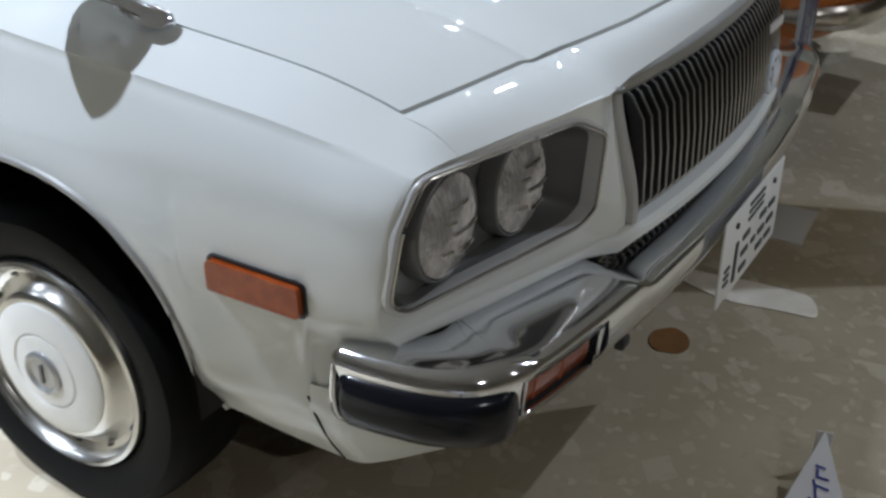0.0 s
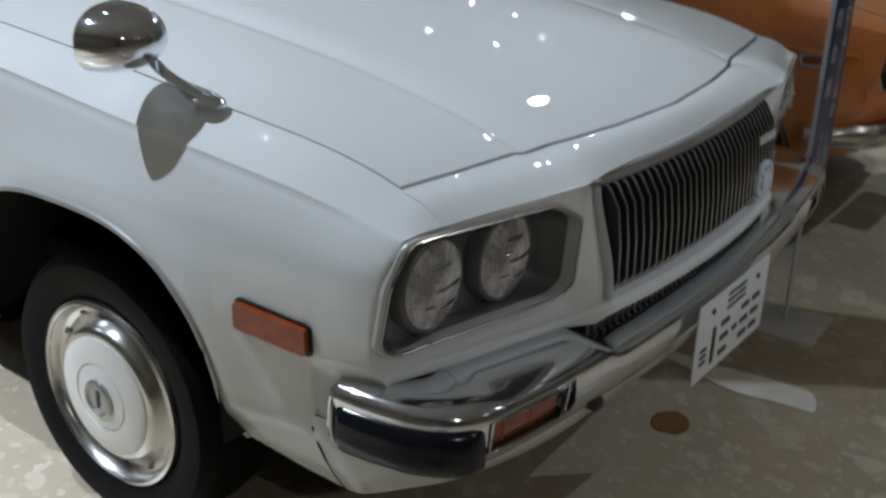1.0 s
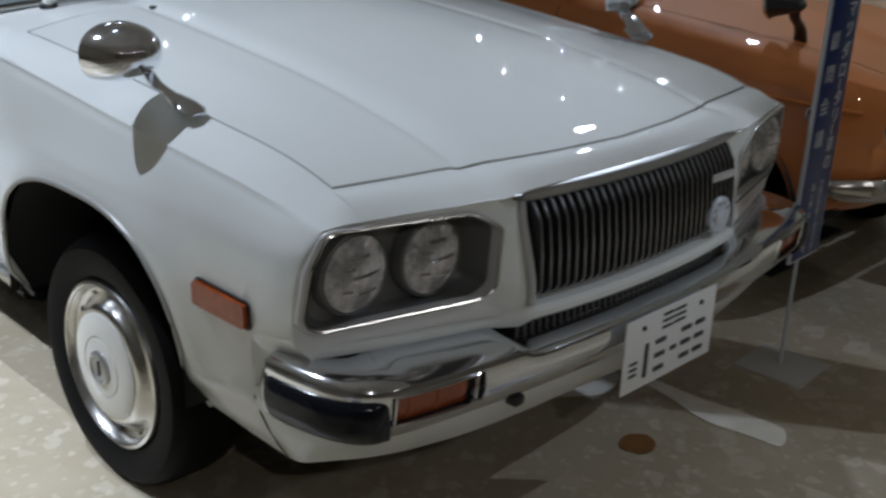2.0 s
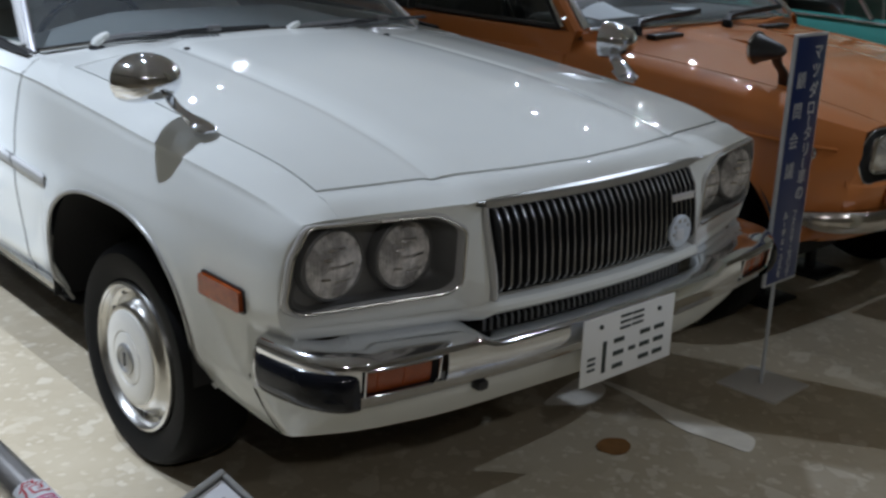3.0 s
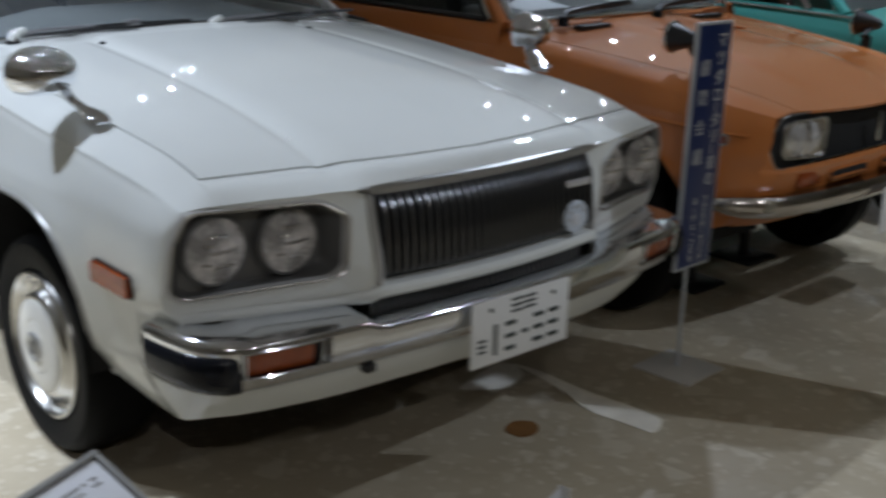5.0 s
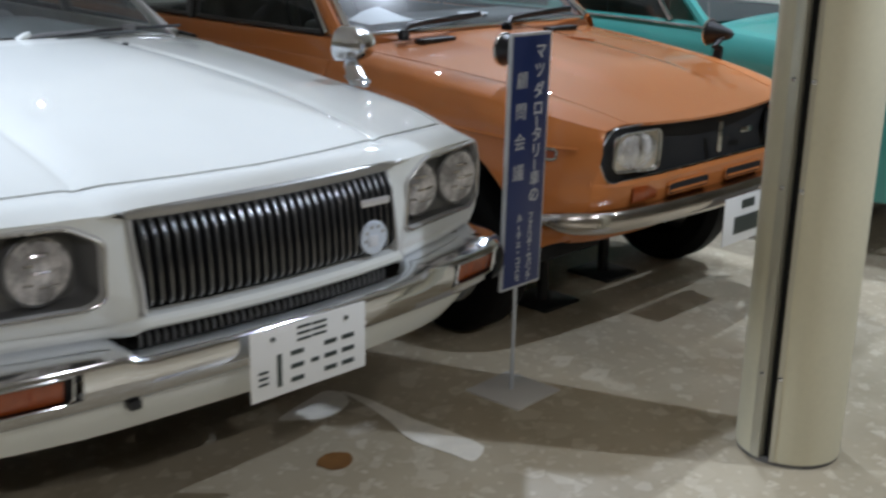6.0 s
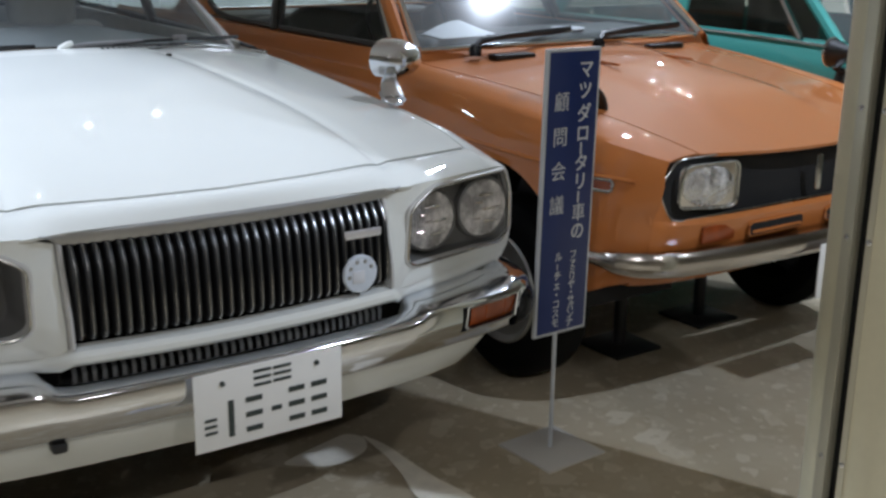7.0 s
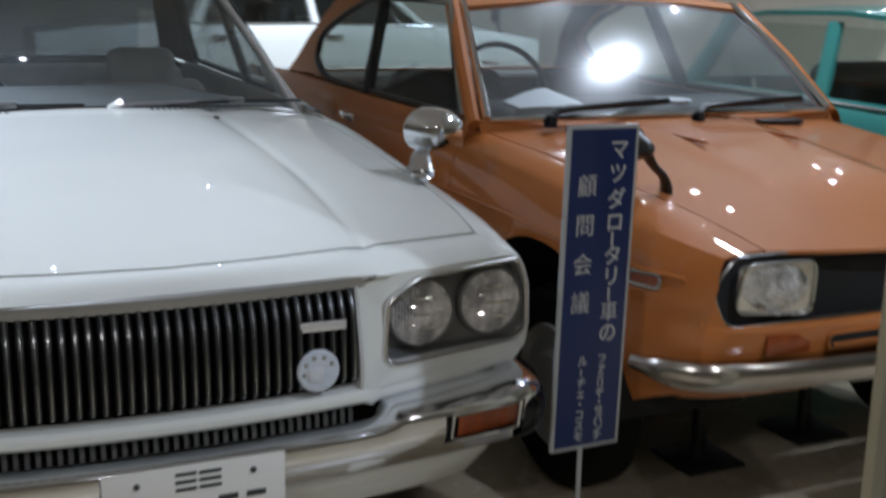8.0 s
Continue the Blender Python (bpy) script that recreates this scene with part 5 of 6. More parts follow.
        sub("door_card", block((0.03, 1.75, 0.46), (s * (0.735 if s < 0 else 0.705), 2.47, 0.75), 0.008), M_SEAT, "grey door lining")
    rows = [[Vector((x * w, y, z - 0.02 * (x ** 2))) for x in (-1, -0.6, 0, 0.6, 1)] for y, z, w in ((2.06, 1.368, 0.56), (2.3, 1.405, 0.60), (2.9, 1.415, 0.60), (3.3, 1.38, 0.58))]
    sub("roof", thicken(skin(rows), 0.02), M_WHITE, "cream-white roof")
    sub("roof_lining", skin([[v + Vector((0, 0, -0.028)) for v in r] for r in rows]), M_INTERIOR, "dark roof lining")
    rows = [[Vector((x * w, y, z)) for x in (-1, -0.5, 0, 0.5, 1)] for y, z, w in ((3.3, 1.40, 0.57), (3.95, 0.98, 0.70))]
    sub("rear_window", skin(rows), M_GLASS_DARK, "dark rear window").visible_shadow = False
    rows = [[Vector((x * w, y, z)) for x in (-1, -0.5, 0, 0.5, 1)] for y, z, w in ((3.93, 0.985, 0.74), (4.3, 0.96, 0.75), (4.6, 0.92, 0.74), (4.66, 0.86, 0.76), (4.68, 0.5, 0.78), (4.6, 0.36, 0.74))]
    sub("boot_lid", thicken(skin(rows), 0.01), M_WHITE)
    # wipers
    for px in (-0.565, 0.088):
        w = sub("wiper", tube([(px + 0.022, 1.500, 0.992), (px + 0.08, 1.497, 1.000), (px + 0.22, 1.490, 1.004), (px + 0.40, 1.50, 1.004)], [0.010, 0.009, 0.007, 0.005], 8, flat=0.7), M_STEEL, "grey metal windscreen wiper")
        sub("wiper_blade", tube([(px + 0.16, 1.494, 1.000), (px + 0.36, 1.485, 1.004), (px + 0.58, 1.508, 1.000)], 0.006, 6), M_BLACK, "", w)
        sub("wiper_clip", block((0.05, 0.016, 0.018), (px + 0.37, 1.488, 1.007), 0.004), M_STEEL, "", w)
        sub("wiper_pivot", lathe([(0.022, -0.012), (0.022, 0.002), (0.0005, 0.004)], 16, "z", (px, 1.500, 0.972)), M_BLACK, "", w)
        sub("wiper_cap", tube([(px - 0.004, 1.500, 0.974), (px + 0.003, 1.499, 0.988), (px + 0.020, 1.498, 0.999), (px + 0.036, 1.498, 1.005)], [0.014, 0.014, 0.012, 0.009], 10), M_WHITE, "white painted wiper arm cap", w)
    # cabin
    rows = []
    for i in range(25):
        x = -0.68 + 1.36 * i / 24
        d = smooth_step(0.70, 0.26, abs(x))
        rows.append([Vector((x, y, z)) for y, z in ((1.585, 0.935), (1.61 + 0.02 * (1 - d), 0.952 + 0.008 * d), (1.70, 0.958 + 0.027 * d), (1.80, 0.960 + 0.052 * d), (1.89, 0.955 + 0.068 * d), (1.95, 0.94 + 0.07 * d), (1.98, 0.90), (1.97, 0.74))])
    sub("dashboard", cap(skin(rows)), M_DASH, "grey padded dashboard top")
    sub("cabin_floor", block((1.4, 2.3, 0.05), (0, 2.5, 0.45), 0.01), M_VOID)
    sub("cabin_back", block((1.3, 0.06, 0.56), (0, 3.36, 0.72), 0.02), M_INTERIOR)
    ring = [(-0.325 + 0.195 * math.cos(t), 2.06 - 0.075 * math.sin(t), 0.89 + 0.18 * math.sin(t)) for t in [2 * math.pi * i / 40 for i in range(41)]]
    st = sub("steering_wheel", tube(ring, 0.0095, 8, ends=False), M_RUBBER, "thin black steering wheel")
    sub("spoke", tube([(-0.51, 2.06, 0.89), (-0.325, 2.03, 0.86), (-0.14, 2.06, 0.89)], 0.012, 8), M_RUBBER, "", st)
    for sx in (-0.365, 0.365):
        seat = sub("seat", block((0.50, 0.15, 0.56), (sx, 2.62, 0.70), 0.065, 5, rot=Matrix.Rotation(radians(-12), 4, "X")), M_SEAT, "grey cloth front seat")
        sub("seat_cushion", block((0.52, 0.5, 0.18), (sx, 2.36, 0.58), 0.06, 4), M_SEAT, "", seat)
        sub("headrest", block((0.265, 0.10, 0.15), (sx, 2.66, 1.022), 0.05, 5), M_HEADREST, "pale grey headrest", seat)
    sub("rear_seat", block((1.25, 0.18, 0.50), (0, 3.2, 0.75), 0.06, 4), M_SEAT, "grey rear bench")

    # fender mirrors
    for s in (-1, 1):
        m = thing("fender_mirror", (0, 0, 0), "", "")
        m.parent = car
        thin = 0.74 if s < 0 else 1.3
        foot = Vector((-0.724, 0.634, 0.905)) if s < 0 else Vector((0.698, 0.602, 0.906))
        head = Vector((-0.789, 0.765, 1.001)) if s < 0 else Vector((0.796, 0.752, 0.998))
        part("mirror_foot", tube([foot + Vector((0, -0.026, -0.006)), foot + Vector((0, -0.012, -0.001)), foot + Vector((0, 0.015, 0.004)), foot + Vector((s * 0.006, 0.05, 0.016))], [0.014, 0.026, 0.029, 0.020], 14, flat=0.35), M_CHROME, m)
        part("stalk", tube(curve3([foot + Vector((0, 0.0, 0.002)), foot + Vector((s * 0.030, 0.066, 0.040)), head + (Vector((0.040, -0.020, -0.034)) if s < 0 else Vector((-0.012, -0.012, -0.030)))], 12), [thin * (0.027 - 0.014 * (i / 12) ** 0.8) for i in range(13)], 14, flat=0.42), M_CHROME, m, "broad chrome mirror stalk")
        rows = []
        for i in range(17):
            t = i / 16
            r = math.sqrt(max(1 - (1 - t) ** 2.2, 0))
            yy = -0.075 + 0.10 * t
            rows.append([head + Vector((0.084 * r * math.copysign(abs(math.cos(a)) ** 0.85, math.cos(a)), yy, 0.056 * r * math.copysign(abs(math.sin(a)) ** 0.85, math.sin(a)))) for a in [2 * math.pi * j / 40 for j in range(40)]])
        shell = skin(rows, closed_v=True)
        bmesh.ops.rotate(shell, cent=head, matrix=Matrix.Rotation(radians(14 if s < 0 else 22), 3, "Z"), verts=shell.verts)
        part("mirror_shell", shell, M_CHROME, m, "rounded chrome mirror shell")
        rows = [[head + Vector((0.074 * r * math.cos(a), 0.022, 0.053 * r * math.sin(a))) for a in [2 * math.pi * j / 40 for j in range(40)]] for r in (0.001, 1)]
        g = skin(rows, closed_v=True)
        bmesh.ops.rotate(g, cent=head, matrix=Matrix.Rotation(radians(14 if s < 0 else 22), 3, "Z"), verts=g.verts)
        part("mirror_glass", g, M_CHROME, m)
    return car


build_white_sedan()

# ---- simpler classic cars ----
def build_coupe():
    X = 1.825
    car = thing("orange_coupe", (X, 0, 0), "orange classic coupe with black grille and rectangular headlamps", "car")

    def sub(name, bm, m, label="", parent=None, **k):
        return part(name, bm, m, parent or car, label, **k)

    CR = [(0.05, 0.555, 0.762), (0.10, 0.580, 0.768), (0.15, 0.61, 0.779), (0.25, 0.655, 0.80), (0.5, 0.70, 0.835), (0.9, 0.735, 0.87), (1.3, 0.75, 0.885), (2.4, 0.77, 0.90), (3.4, 0.75, 0.93), (4.0, 0.70, 0.86)]
    WD = [(0.05, 0.57), (0.10, 0.603), (0.13, 0.632), (0.18, 0.665), (0.25, 0.70), (0.4, 0.735), (0.66, 0.765), (1.3, 0.785), (2.4, 0.80), (3.4, 0.785), (4.05, 0.70)]
    HX = [(0.05, 0.455), (0.1, 0.47), (0.5, 0.56), (1.1, 0.66), (1.4, 0.68)]
    HZ = [(0.05, 0.765), (0.10, 0.778), (0.2, 0.80), (0.4, 0.835), (0.8, 0.885), (1.1, 0.915), (1.3, 0.935)]
    AY, AZ, AR = 0.665, 0.335, 0.372

    def side(y, z):
        cx, cz = lerp([(a, b) for a, b, c in CR], y), lerp([(a, c) for a, b, c in CR], y)
        w = lerp(WD, y)
        if z <= 0.70:
            x = w + lerp([(0.2, -0.12), (0.3, -0.05), (0.42, -0.015), (0.56, 0.0), (0.64, -0.004), (0.70, -0.012)], z)
        else:
            t = min((z - 0.70) / max(cz - 0.70, 0.01), 1)
            x = (w - 0.012) * (1 - t) + cx * t + (0.006 + 0.010 * smooth_step(0.12, 0.35, y)) * math.sin(math.pi * t)
        d = min(abs(math.hypot(y - c, z - AZ) - AR) for c in (AY, 3.1))
        return x + 0.012 * math.exp(-(d / 0.05) ** 2)

    def hood(x, y):
        z = glide(HZ, y)
        ax = abs(x)
        z += 0.03 * (1 - (ax / 0.7) ** 2) * smooth_step(0.03, 0.5, y)
        z += 0.012 * (1 - smooth_step(0.20, 0.27, ax)) * smooth_step(0.1, 0.5, y)
        return z

    def cross(y, bottom, steps=20):
        hx = lerp(HX, y) + 0.003
        hz = hood(hx, y)
        cx, cz = lerp([(a, b) for a, b, c in CR], y), lerp([(a, c) for a, b, c in CR], y)
        out = [(hx + (cx - hx) * i / 6, hz + (cz - hz) * i / 6 + (0.004 + 0.009 * smooth_step(0.12, 0.35, y)) * math.sin(math.pi * i / 6)) for i in range(7)]
        out += [(side(y, cz + (bottom - cz) * i / steps), cz + (bottom - cz) * i / steps) for i in range(1, steps + 1)]
        return out

    rows = []
    for i in range(41):
        u = -1 + i / 20
        rows.append([Vector((u * (lerp(HX, y) - 0.002), y, hood(u * lerp(HX, y), y))) for y in [0.058 + 0.042 * u * u + (1.10 - 0.03 * u * u) * (j / 26) ** 1.3 for j in range(27)]])
    sub("hood", thicken(skin(rows), 0.01), M_ORANGE, "orange hood with shallow centre bulge")
    for s in (-1, 1):
        def rows_for(y0, y1, n, low):
            ys = [y0 + (y1 - y0) * i / n for i in range(n + 1)]
            ends = [c + t * AR + d for c in (AY, 3.1) for t in (-1, 1) for d in (-0.01, -0.003, 0.003, 0.01)]
            ys = sorted(set(ys) | {e for e in ends if y0 < e < y1})
            out = []
            for y in ys:
                bot = low(y)
                for c in (AY, 3.1):
                    if abs(y - c) < AR:
                        bot = max(bot, AZ + math.sqrt(AR ** 2 - (y - c) ** 2))
                back = max(1 - (y - y0) / 0.22, 0) ** 2 if y0 < 0.2 else 0
                out.append([Vector((s * x, y + back * lerp([(0.39, 0.12), (0.42, 0.075), (0.46, 0.050), (0.50, 0.034), (0.56, 0.026), (0.605, 0.024), (0.64, 0.008), (0.70, 0.0)], z), z)) for x, z in cross(y, bot)])
            return out
        sub("fender", thicken(skin(rows_for(0.102, 1.20, 56, lambda y: lerp([(0, 0.42), (0.10, 0.415), (0.2, 0.40), (0.33, 0.36), (1.3, 0.28)], y))), 0.006), M_ORANGE, "orange front fender")
        door = sub("door", thicken(skin(rows_for(1.206, 2.30, 24, lambda y: 0.28)), 0.006), M_ORANGE, "orange door")
        sub("door_handle", block((0.022, 0.13, 0.026), (s * 0.806, 2.07, 0.878), 0.007), M_CHROME, "chrome door handle", door)
        sub("quarter_panel", thicken(skin(rows_for(2.306, 4.0, 40, lambda y: 0.30)), 0.006), M_ORANGE)
        strip = [(s * (side(y, lerp([(0.1, 0.705), (0.7, 0.742), (2.4, 0.765)], y)) + 0.003), y, lerp([(0.1, 0.705), (0.7, 0.742), (2.4, 0.765)], y)) for y in [0.16 + 0.1 * i for i in range(22)]]
        sub("swage_line", tube(strip, 0.006, 8), M_ORANGE, "raised orange crease along the flank")
        rows = []
        for i in range(25):
            t = math.pi * i / 24
            rows.append([Vector((s * x, AY - 0.39 * math.cos(t), 0.33 + 0.395 * math.sin(t))) for x in (0.735, 0.5, 0.35)])
        sub("arch_liner", skin(rows), M_VOID)
        outline = rounded([(-0.042, -0.016), (0.042, -0.016), (0.042, 0.016), (-0.042, 0.016)], 0.013, 4)
        mk = sub("side_marker", plateau(outline, 0.008, lambda u, v, w: (s * (side(0.255 + u, 0.692 + v) + w), 0.255 + u, 0.692 + v)), M_AMBER_DARK, "dark amber side marker")
        edge = [(s * (side(0.255 + p.x, 0.692 + p.y) + 0.006), 0.255 + p.x, 0.692 + p.y) for p in outline]
        sub("marker_frame", tube(edge + edge[:1], 0.005, 6, ends=False), M_DULL, "bright marker frame", mk)
        for y in (AY, 3.1):
            k = s
            hub = thing("wheel", (s * 0.70, y, 0.285), "", "")
            hub.parent = car
            part("tyre", lathe([(0.165, -0.02 * k), (0.175, 0.0), (0.215, 0.012 * k), (0.255, 0.006 * k), (0.278, -0.015 * k), (0.285, -0.04 * k), (0.285, -0.12 * k), (0.25, -0.15 * k), (0.17, -0.15 * k)], 56, "x"), M_TYRE, hub, "black tyre")
            part("rim", lathe([(0.175, 0.0), (0.168, 0.006 * k), (0.150, -0.01 * k), (0.10, -0.012 * k), (0.085, 0.006 * k), (0.04, 0.012 * k), (0.0005, 0.012 * k)], 48, "x"), M_SILVER, hub, "silver steel wheel")
        # windows
        belt = [(1.22, 0.962), (2.0, 0.962), (2.6, 0.966), (3.0, 0.972), (3.6, 0.95)]
        for name, pts in (("side_window", [(1.27, 0.966, 1.62, 1.303), (1.5, 0.966, 1.76, 1.308), (1.8, 0.966, 1.98, 1.308), (2.07, 0.967, 2.19, 1.305)]), ("quarter_window", [(2.14, 0.967, 2.26, 1.303), (2.36, 0.969, 2.40, 1.296), (2.55, 0.973, 2.60, 1.240), (2.68, 0.988, 2.73, 1.190), (2.77, 1.018, 2.81, 1.150), (2.82, 1.052, 2.84, 1.115)])):
            rows = []
            for y, low, yt, up in pts:
                rows.append([Vector((s * (0.715 - 0.34 * (low + (up - low) * t - 0.966)), y + (yt - y) * t, low + (up - low) * t)) for t in (0, 0.3, 0.6, 0.85, 1)])
            ring = [r[0] for r in rows] + rows[-1][1:] + [r[-1] for r in reversed(rows[:-1])] + rows[0][1:-1][::-1]
            sub(name, skin(rows), M_GLASS, "dark side window").visible_shadow = False
            sub("window_seal", tube(ring + ring[:1], 0.012, 6, ends=False), M_BLACK, "black rubber window seal")
        sub("window_frame", tube([(s * 0.722, 2.105, 0.955), (s * 0.606, 2.225, 1.31)], 0.017, 6), M_BLACK, "black window post")
        sub("window_frame", tube([(s * 0.720, 1.245, 0.968), (s * 0.606, 1.60, 1.306), (s * 0.600, 2.0, 1.318), (s * 0.600, 2.3, 1.314)], 0.010, 6), M_DULL, "bright window frame")
        sub("pillar", tube([(s * 0.70, 1.195, 0.945), (s * 0.655, 1.39, 1.12), (s * 0.59, 1.62, 1.295)], 0.026, 8), M_ORANGE)
        sub("screen_trim", tube([(s * 0.668, 1.175, 0.965), (s * 0.62, 1.375, 1.135), (s * 0.558, 1.605, 1.305)], 0.014, 6), M_CHROME)
        rows = []
        for k in range(26):
            y = 1.18 + 0.1 * k
            cz = lerp([(a, c) for a, b, c in CR], y)
            cx = lerp([(a, b) for a, b, c in CR], y)
            top = max(lerp(belt, y) - 0.004, cz + 0.01)
            rows.append([Vector((s * (cx + 0.001), y, cz - 0.002)), Vector((s * (cx - 0.006), y, cz + (top - cz) * 0.5)), Vector((s * (cx - 0.022), y, top - 0.004)), Vector((s * 0.712, y, top))])
        sub("belt_panel", skin(rows), M_ORANGE)
        rows = []
        for col in (((2.66, 0.972), (2.84, 1.045), (2.855, 1.125), (2.62, 1.25), (2.36, 1.325)), ((2.80, 0.974), (2.90, 1.04), (2.90, 1.13), (2.68, 1.26), (2.48, 1.335)), ((2.96, 0.972), (3.00, 1.03), (2.96, 1.13), (2.78, 1.25), (2.62, 1.33)), ((3.16, 0.965), (3.08, 1.03), (3.00, 1.13), (2.86, 1.24), (2.75, 1.31))):
            rows.append([Vector((s * (0.718 - 0.34 * (z - 0.966)), y, z)) for y, z in col])
        sub("rear_pillar", thicken(skin(rows), 0.02), M_ORANGE, "orange sail panel behind quarter window")
        sub("pillar_lining", skin([[v + Vector((-s * 0.032, 0.02, 0)) for v in r] for r in rows]), M_INTERIOR, "dark pillar lining")
        sub("door_card", block((0.012, 2.1, 0.40), (s * 0.684, 2.36, 0.755), 0.004), M_INTERIOR, "dark door card")
        # headlamp
        lampy = 0.082
        bay = rounded([(0.345, 0.625), (0.342, 0.755), (0.532, 0.752), (0.550, 0.636)], 0.030, 4)
        lamp = sub("headlamp", plateau(bay, -0.02, lambda u, v, w: (s * u, lampy + 0.13 * max(u - 0.31, 0) + w + 0.004, v)), M_REFLECT, "rectangular headlamp")
        g = sub("lens", pressed_lens(0.100, 0.060, 5.0), M_LAMPGLASS, "pressed lamp glass", lamp, smooth=False)
        g.matrix_basis = Matrix.Translation((s * 0.4435, lampy + 0.13 * 0.1335 - 0.012, 0.692)) @ Matrix.Rotation(s * 0.129, 4, "Z")
        rim = [(s * p.x, lampy + 0.13 * max(p.x - 0.31, 0) - 0.022, p.y) for p in bay]
        sub("lamp_rim", tube(rim + rim[:1], 0.0034, 6, ends=False), M_DULL, "", lamp)
    # front panel with grille
    bay = rounded([(-0.595, 0.69), (-0.55, 0.772), (0.55, 0.772), (0.595, 0.69), (0.56, 0.60), (-0.56, 0.60)], 0.03, 4)

    def py(x):
        return 0.075 + 0.14 * max(abs(x) - 0.31, 0) ** 1.3 + 1.6 * max(abs(x) - 0.48, 0) ** 2

    grille = sub("grille", plateau(bay, 0.03, lambda u, v, w: (u, py(u) + w, v)), M_VOID, "black recessed grille")
    rim = [(p.x, py(p.x) - 0.002, p.y) for p in bay]
    sub("grille_rim", tube(rim + rim[:1], 0.0028, 6, ends=False), M_DULL, "", grille)
    sub("emblem", block((0.022, 0.012, 0.105), (0, 0.062, 0.685), 0.006), M_DULL, "upright bright emblem", grille)
    sub("badge", block((0.07, 0.006, 0.018), (0.17, 0.066, 0.69), 0.002), M_DULL, "", grille)
    rows = []
    for i in range(41):
        x = -0.606 + 1.212 * i / 40
        ax = abs(x)
        back = 0.10 * max(ax - 0.45, 0) ** 1.5
        rows.append([Vector((x, py(x) + back * (0.3 if z > 0.55 else 1) + o * (smooth_step(0.606, 0.545, ax) if z > 0.47 else 1), z)) for z, o in ((0.778, 0.0), (0.602, 0.0), (0.59, -0.012), (0.56, -0.008), (0.50, 0.005), (0.44, 0.03), (0.40, 0.07), (0.395, 0.12))])
    bm = skin(rows)
    for f in [f for f in bm.faces if f.calc_center_median().z > 0.602 + 0.001]:
        bm.faces.remove(f)
    sub("front_panel", thicken(bm, 0.004), M_ORANGE, "orange front panel")
    for s in (-1, 1):
        rows = []
        for k in range(13):
            z = 0.594 + 0.008 * k
            bx = 0.550 + 0.046 * max(k - 0.6, 0) ** 0.6 / 11.4 ** 0.6
            rows.append([Vector((s * bx, py(bx) - 0.004, z)), Vector((s * (bx * 0.4 + 0.6 * 0.614), 0.1235, z)), Vector((s * 0.614, 0.130, z))])
        sub("lamp_surround", thicken(skin(rows), 0.003), M_ORANGE, "", grille)
    for s in (-1, 1):
        # Flat black slab paints the shade of the recessed slot.
        slot = rounded([(0.055, 0.532), (0.055, 0.568), (0.285, 0.568), (0.285, 0.532)], 0.014, 4)
        sub("air_slot", plateau(slot, -0.004, lambda u, v, w: (s * u, py(u) - 0.013 + w, v)), M_VOID, "dark air slot")
        edge = [(s * p.x, py(p.x) - 0.013, p.y) for p in slot]
        sub("slot_lip", tube(edge + edge[:1], 0.0045, 6, ends=False), M_ORANGE)
        sub("slot_bar", block((0.21, 0.008, 0.008), (s * 0.17, py(0.17) - 0.017, 0.542), 0.002), M_ORANGE)
        sub("turn_lamp", block((0.13, 0.012, 0.05), (s * 0.40, py(0.40) + 0.012 - 0.018, 0.555), 0.005), M_AMBER_DARK, "dark amber turn lamp")
    plan = curve3([(-0.712, 0.255, 0), (-0.685, 0.165, 0), (-0.60, 0.082, 0), (-0.45, 0.045, 0), (-0.2, 0.025, 0), (0, 0.02, 0), (0.2, 0.025, 0), (0.45, 0.045, 0), (0.60, 0.082, 0), (0.685, 0.165, 0), (0.712, 0.255, 0)], 60)
    rows = []
    for i, p in enumerate(plan):
        d = plan[min(i + 1, 60)] - plan[max(i - 1, 0)]
        q = Vector((d.y, -d.x, 0)).normalized()
        k = 0.55 + 0.45 * smooth_step(0, 0.15, min(i, 60 - i) / 60)
        rows.append([p + q * o + Vector((0, 0, 0.488 + z * k)) for o, z in ((-0.02, 0.030), (0.004, 0.034), (0.012, 0.022), (0.016, 0.0), (0.010, -0.022), (-0.004, -0.036), (-0.03, -0.036))])
    bumper = sub("bumper", cap(skin(rows)), M_CHROME_DARK, "slim chrome bumper blade, dark floor reflection painted in")
    plate = sub("number_plate", block((0.33, 0.004, 0.165), (0.10, -0.02, 0.41), 0.002, rot=None), M_PLATE, "white number plate", bumper)
    for x, z, w, h in ((-0.02, 0.05, 0.08, 0.03), (0.0, -0.02, 0.2, 0.06)):
        sub("plate_mark", block((w, 0.002, h), (0.10 + x, -0.0232, 0.41 + z), 0), M_GREEN, "", bumper)
    # cowl, screen, roof, cabin
    base = curve3([(-0.655, 1.18, 0.960), (-0.4, 1.135, 0.966), (0, 1.12, 0.968), (0.4, 1.135, 0.966), (0.655, 1.18, 0.960)], 20)
    topl = curve3([(-0.545, 1.61, 1.30), (0, 1.57, 1.32), (0.545, 1.61, 1.30)], 20)
    rows = [[a.lerp(b, t) + Vector((0, -0.015, 0.012)) * math.sin(math.pi * t) for t in [j / 8 for j in range(9)]] for a, b in zip(base, topl)]
    sub("windscreen", skin(rows), M_SCREEN_HAZED, "tinted windscreen with reflected haze painted in").visible_shadow = False
    sub("screen_seal", tube(base, 0.010, 6), M_CHROME)
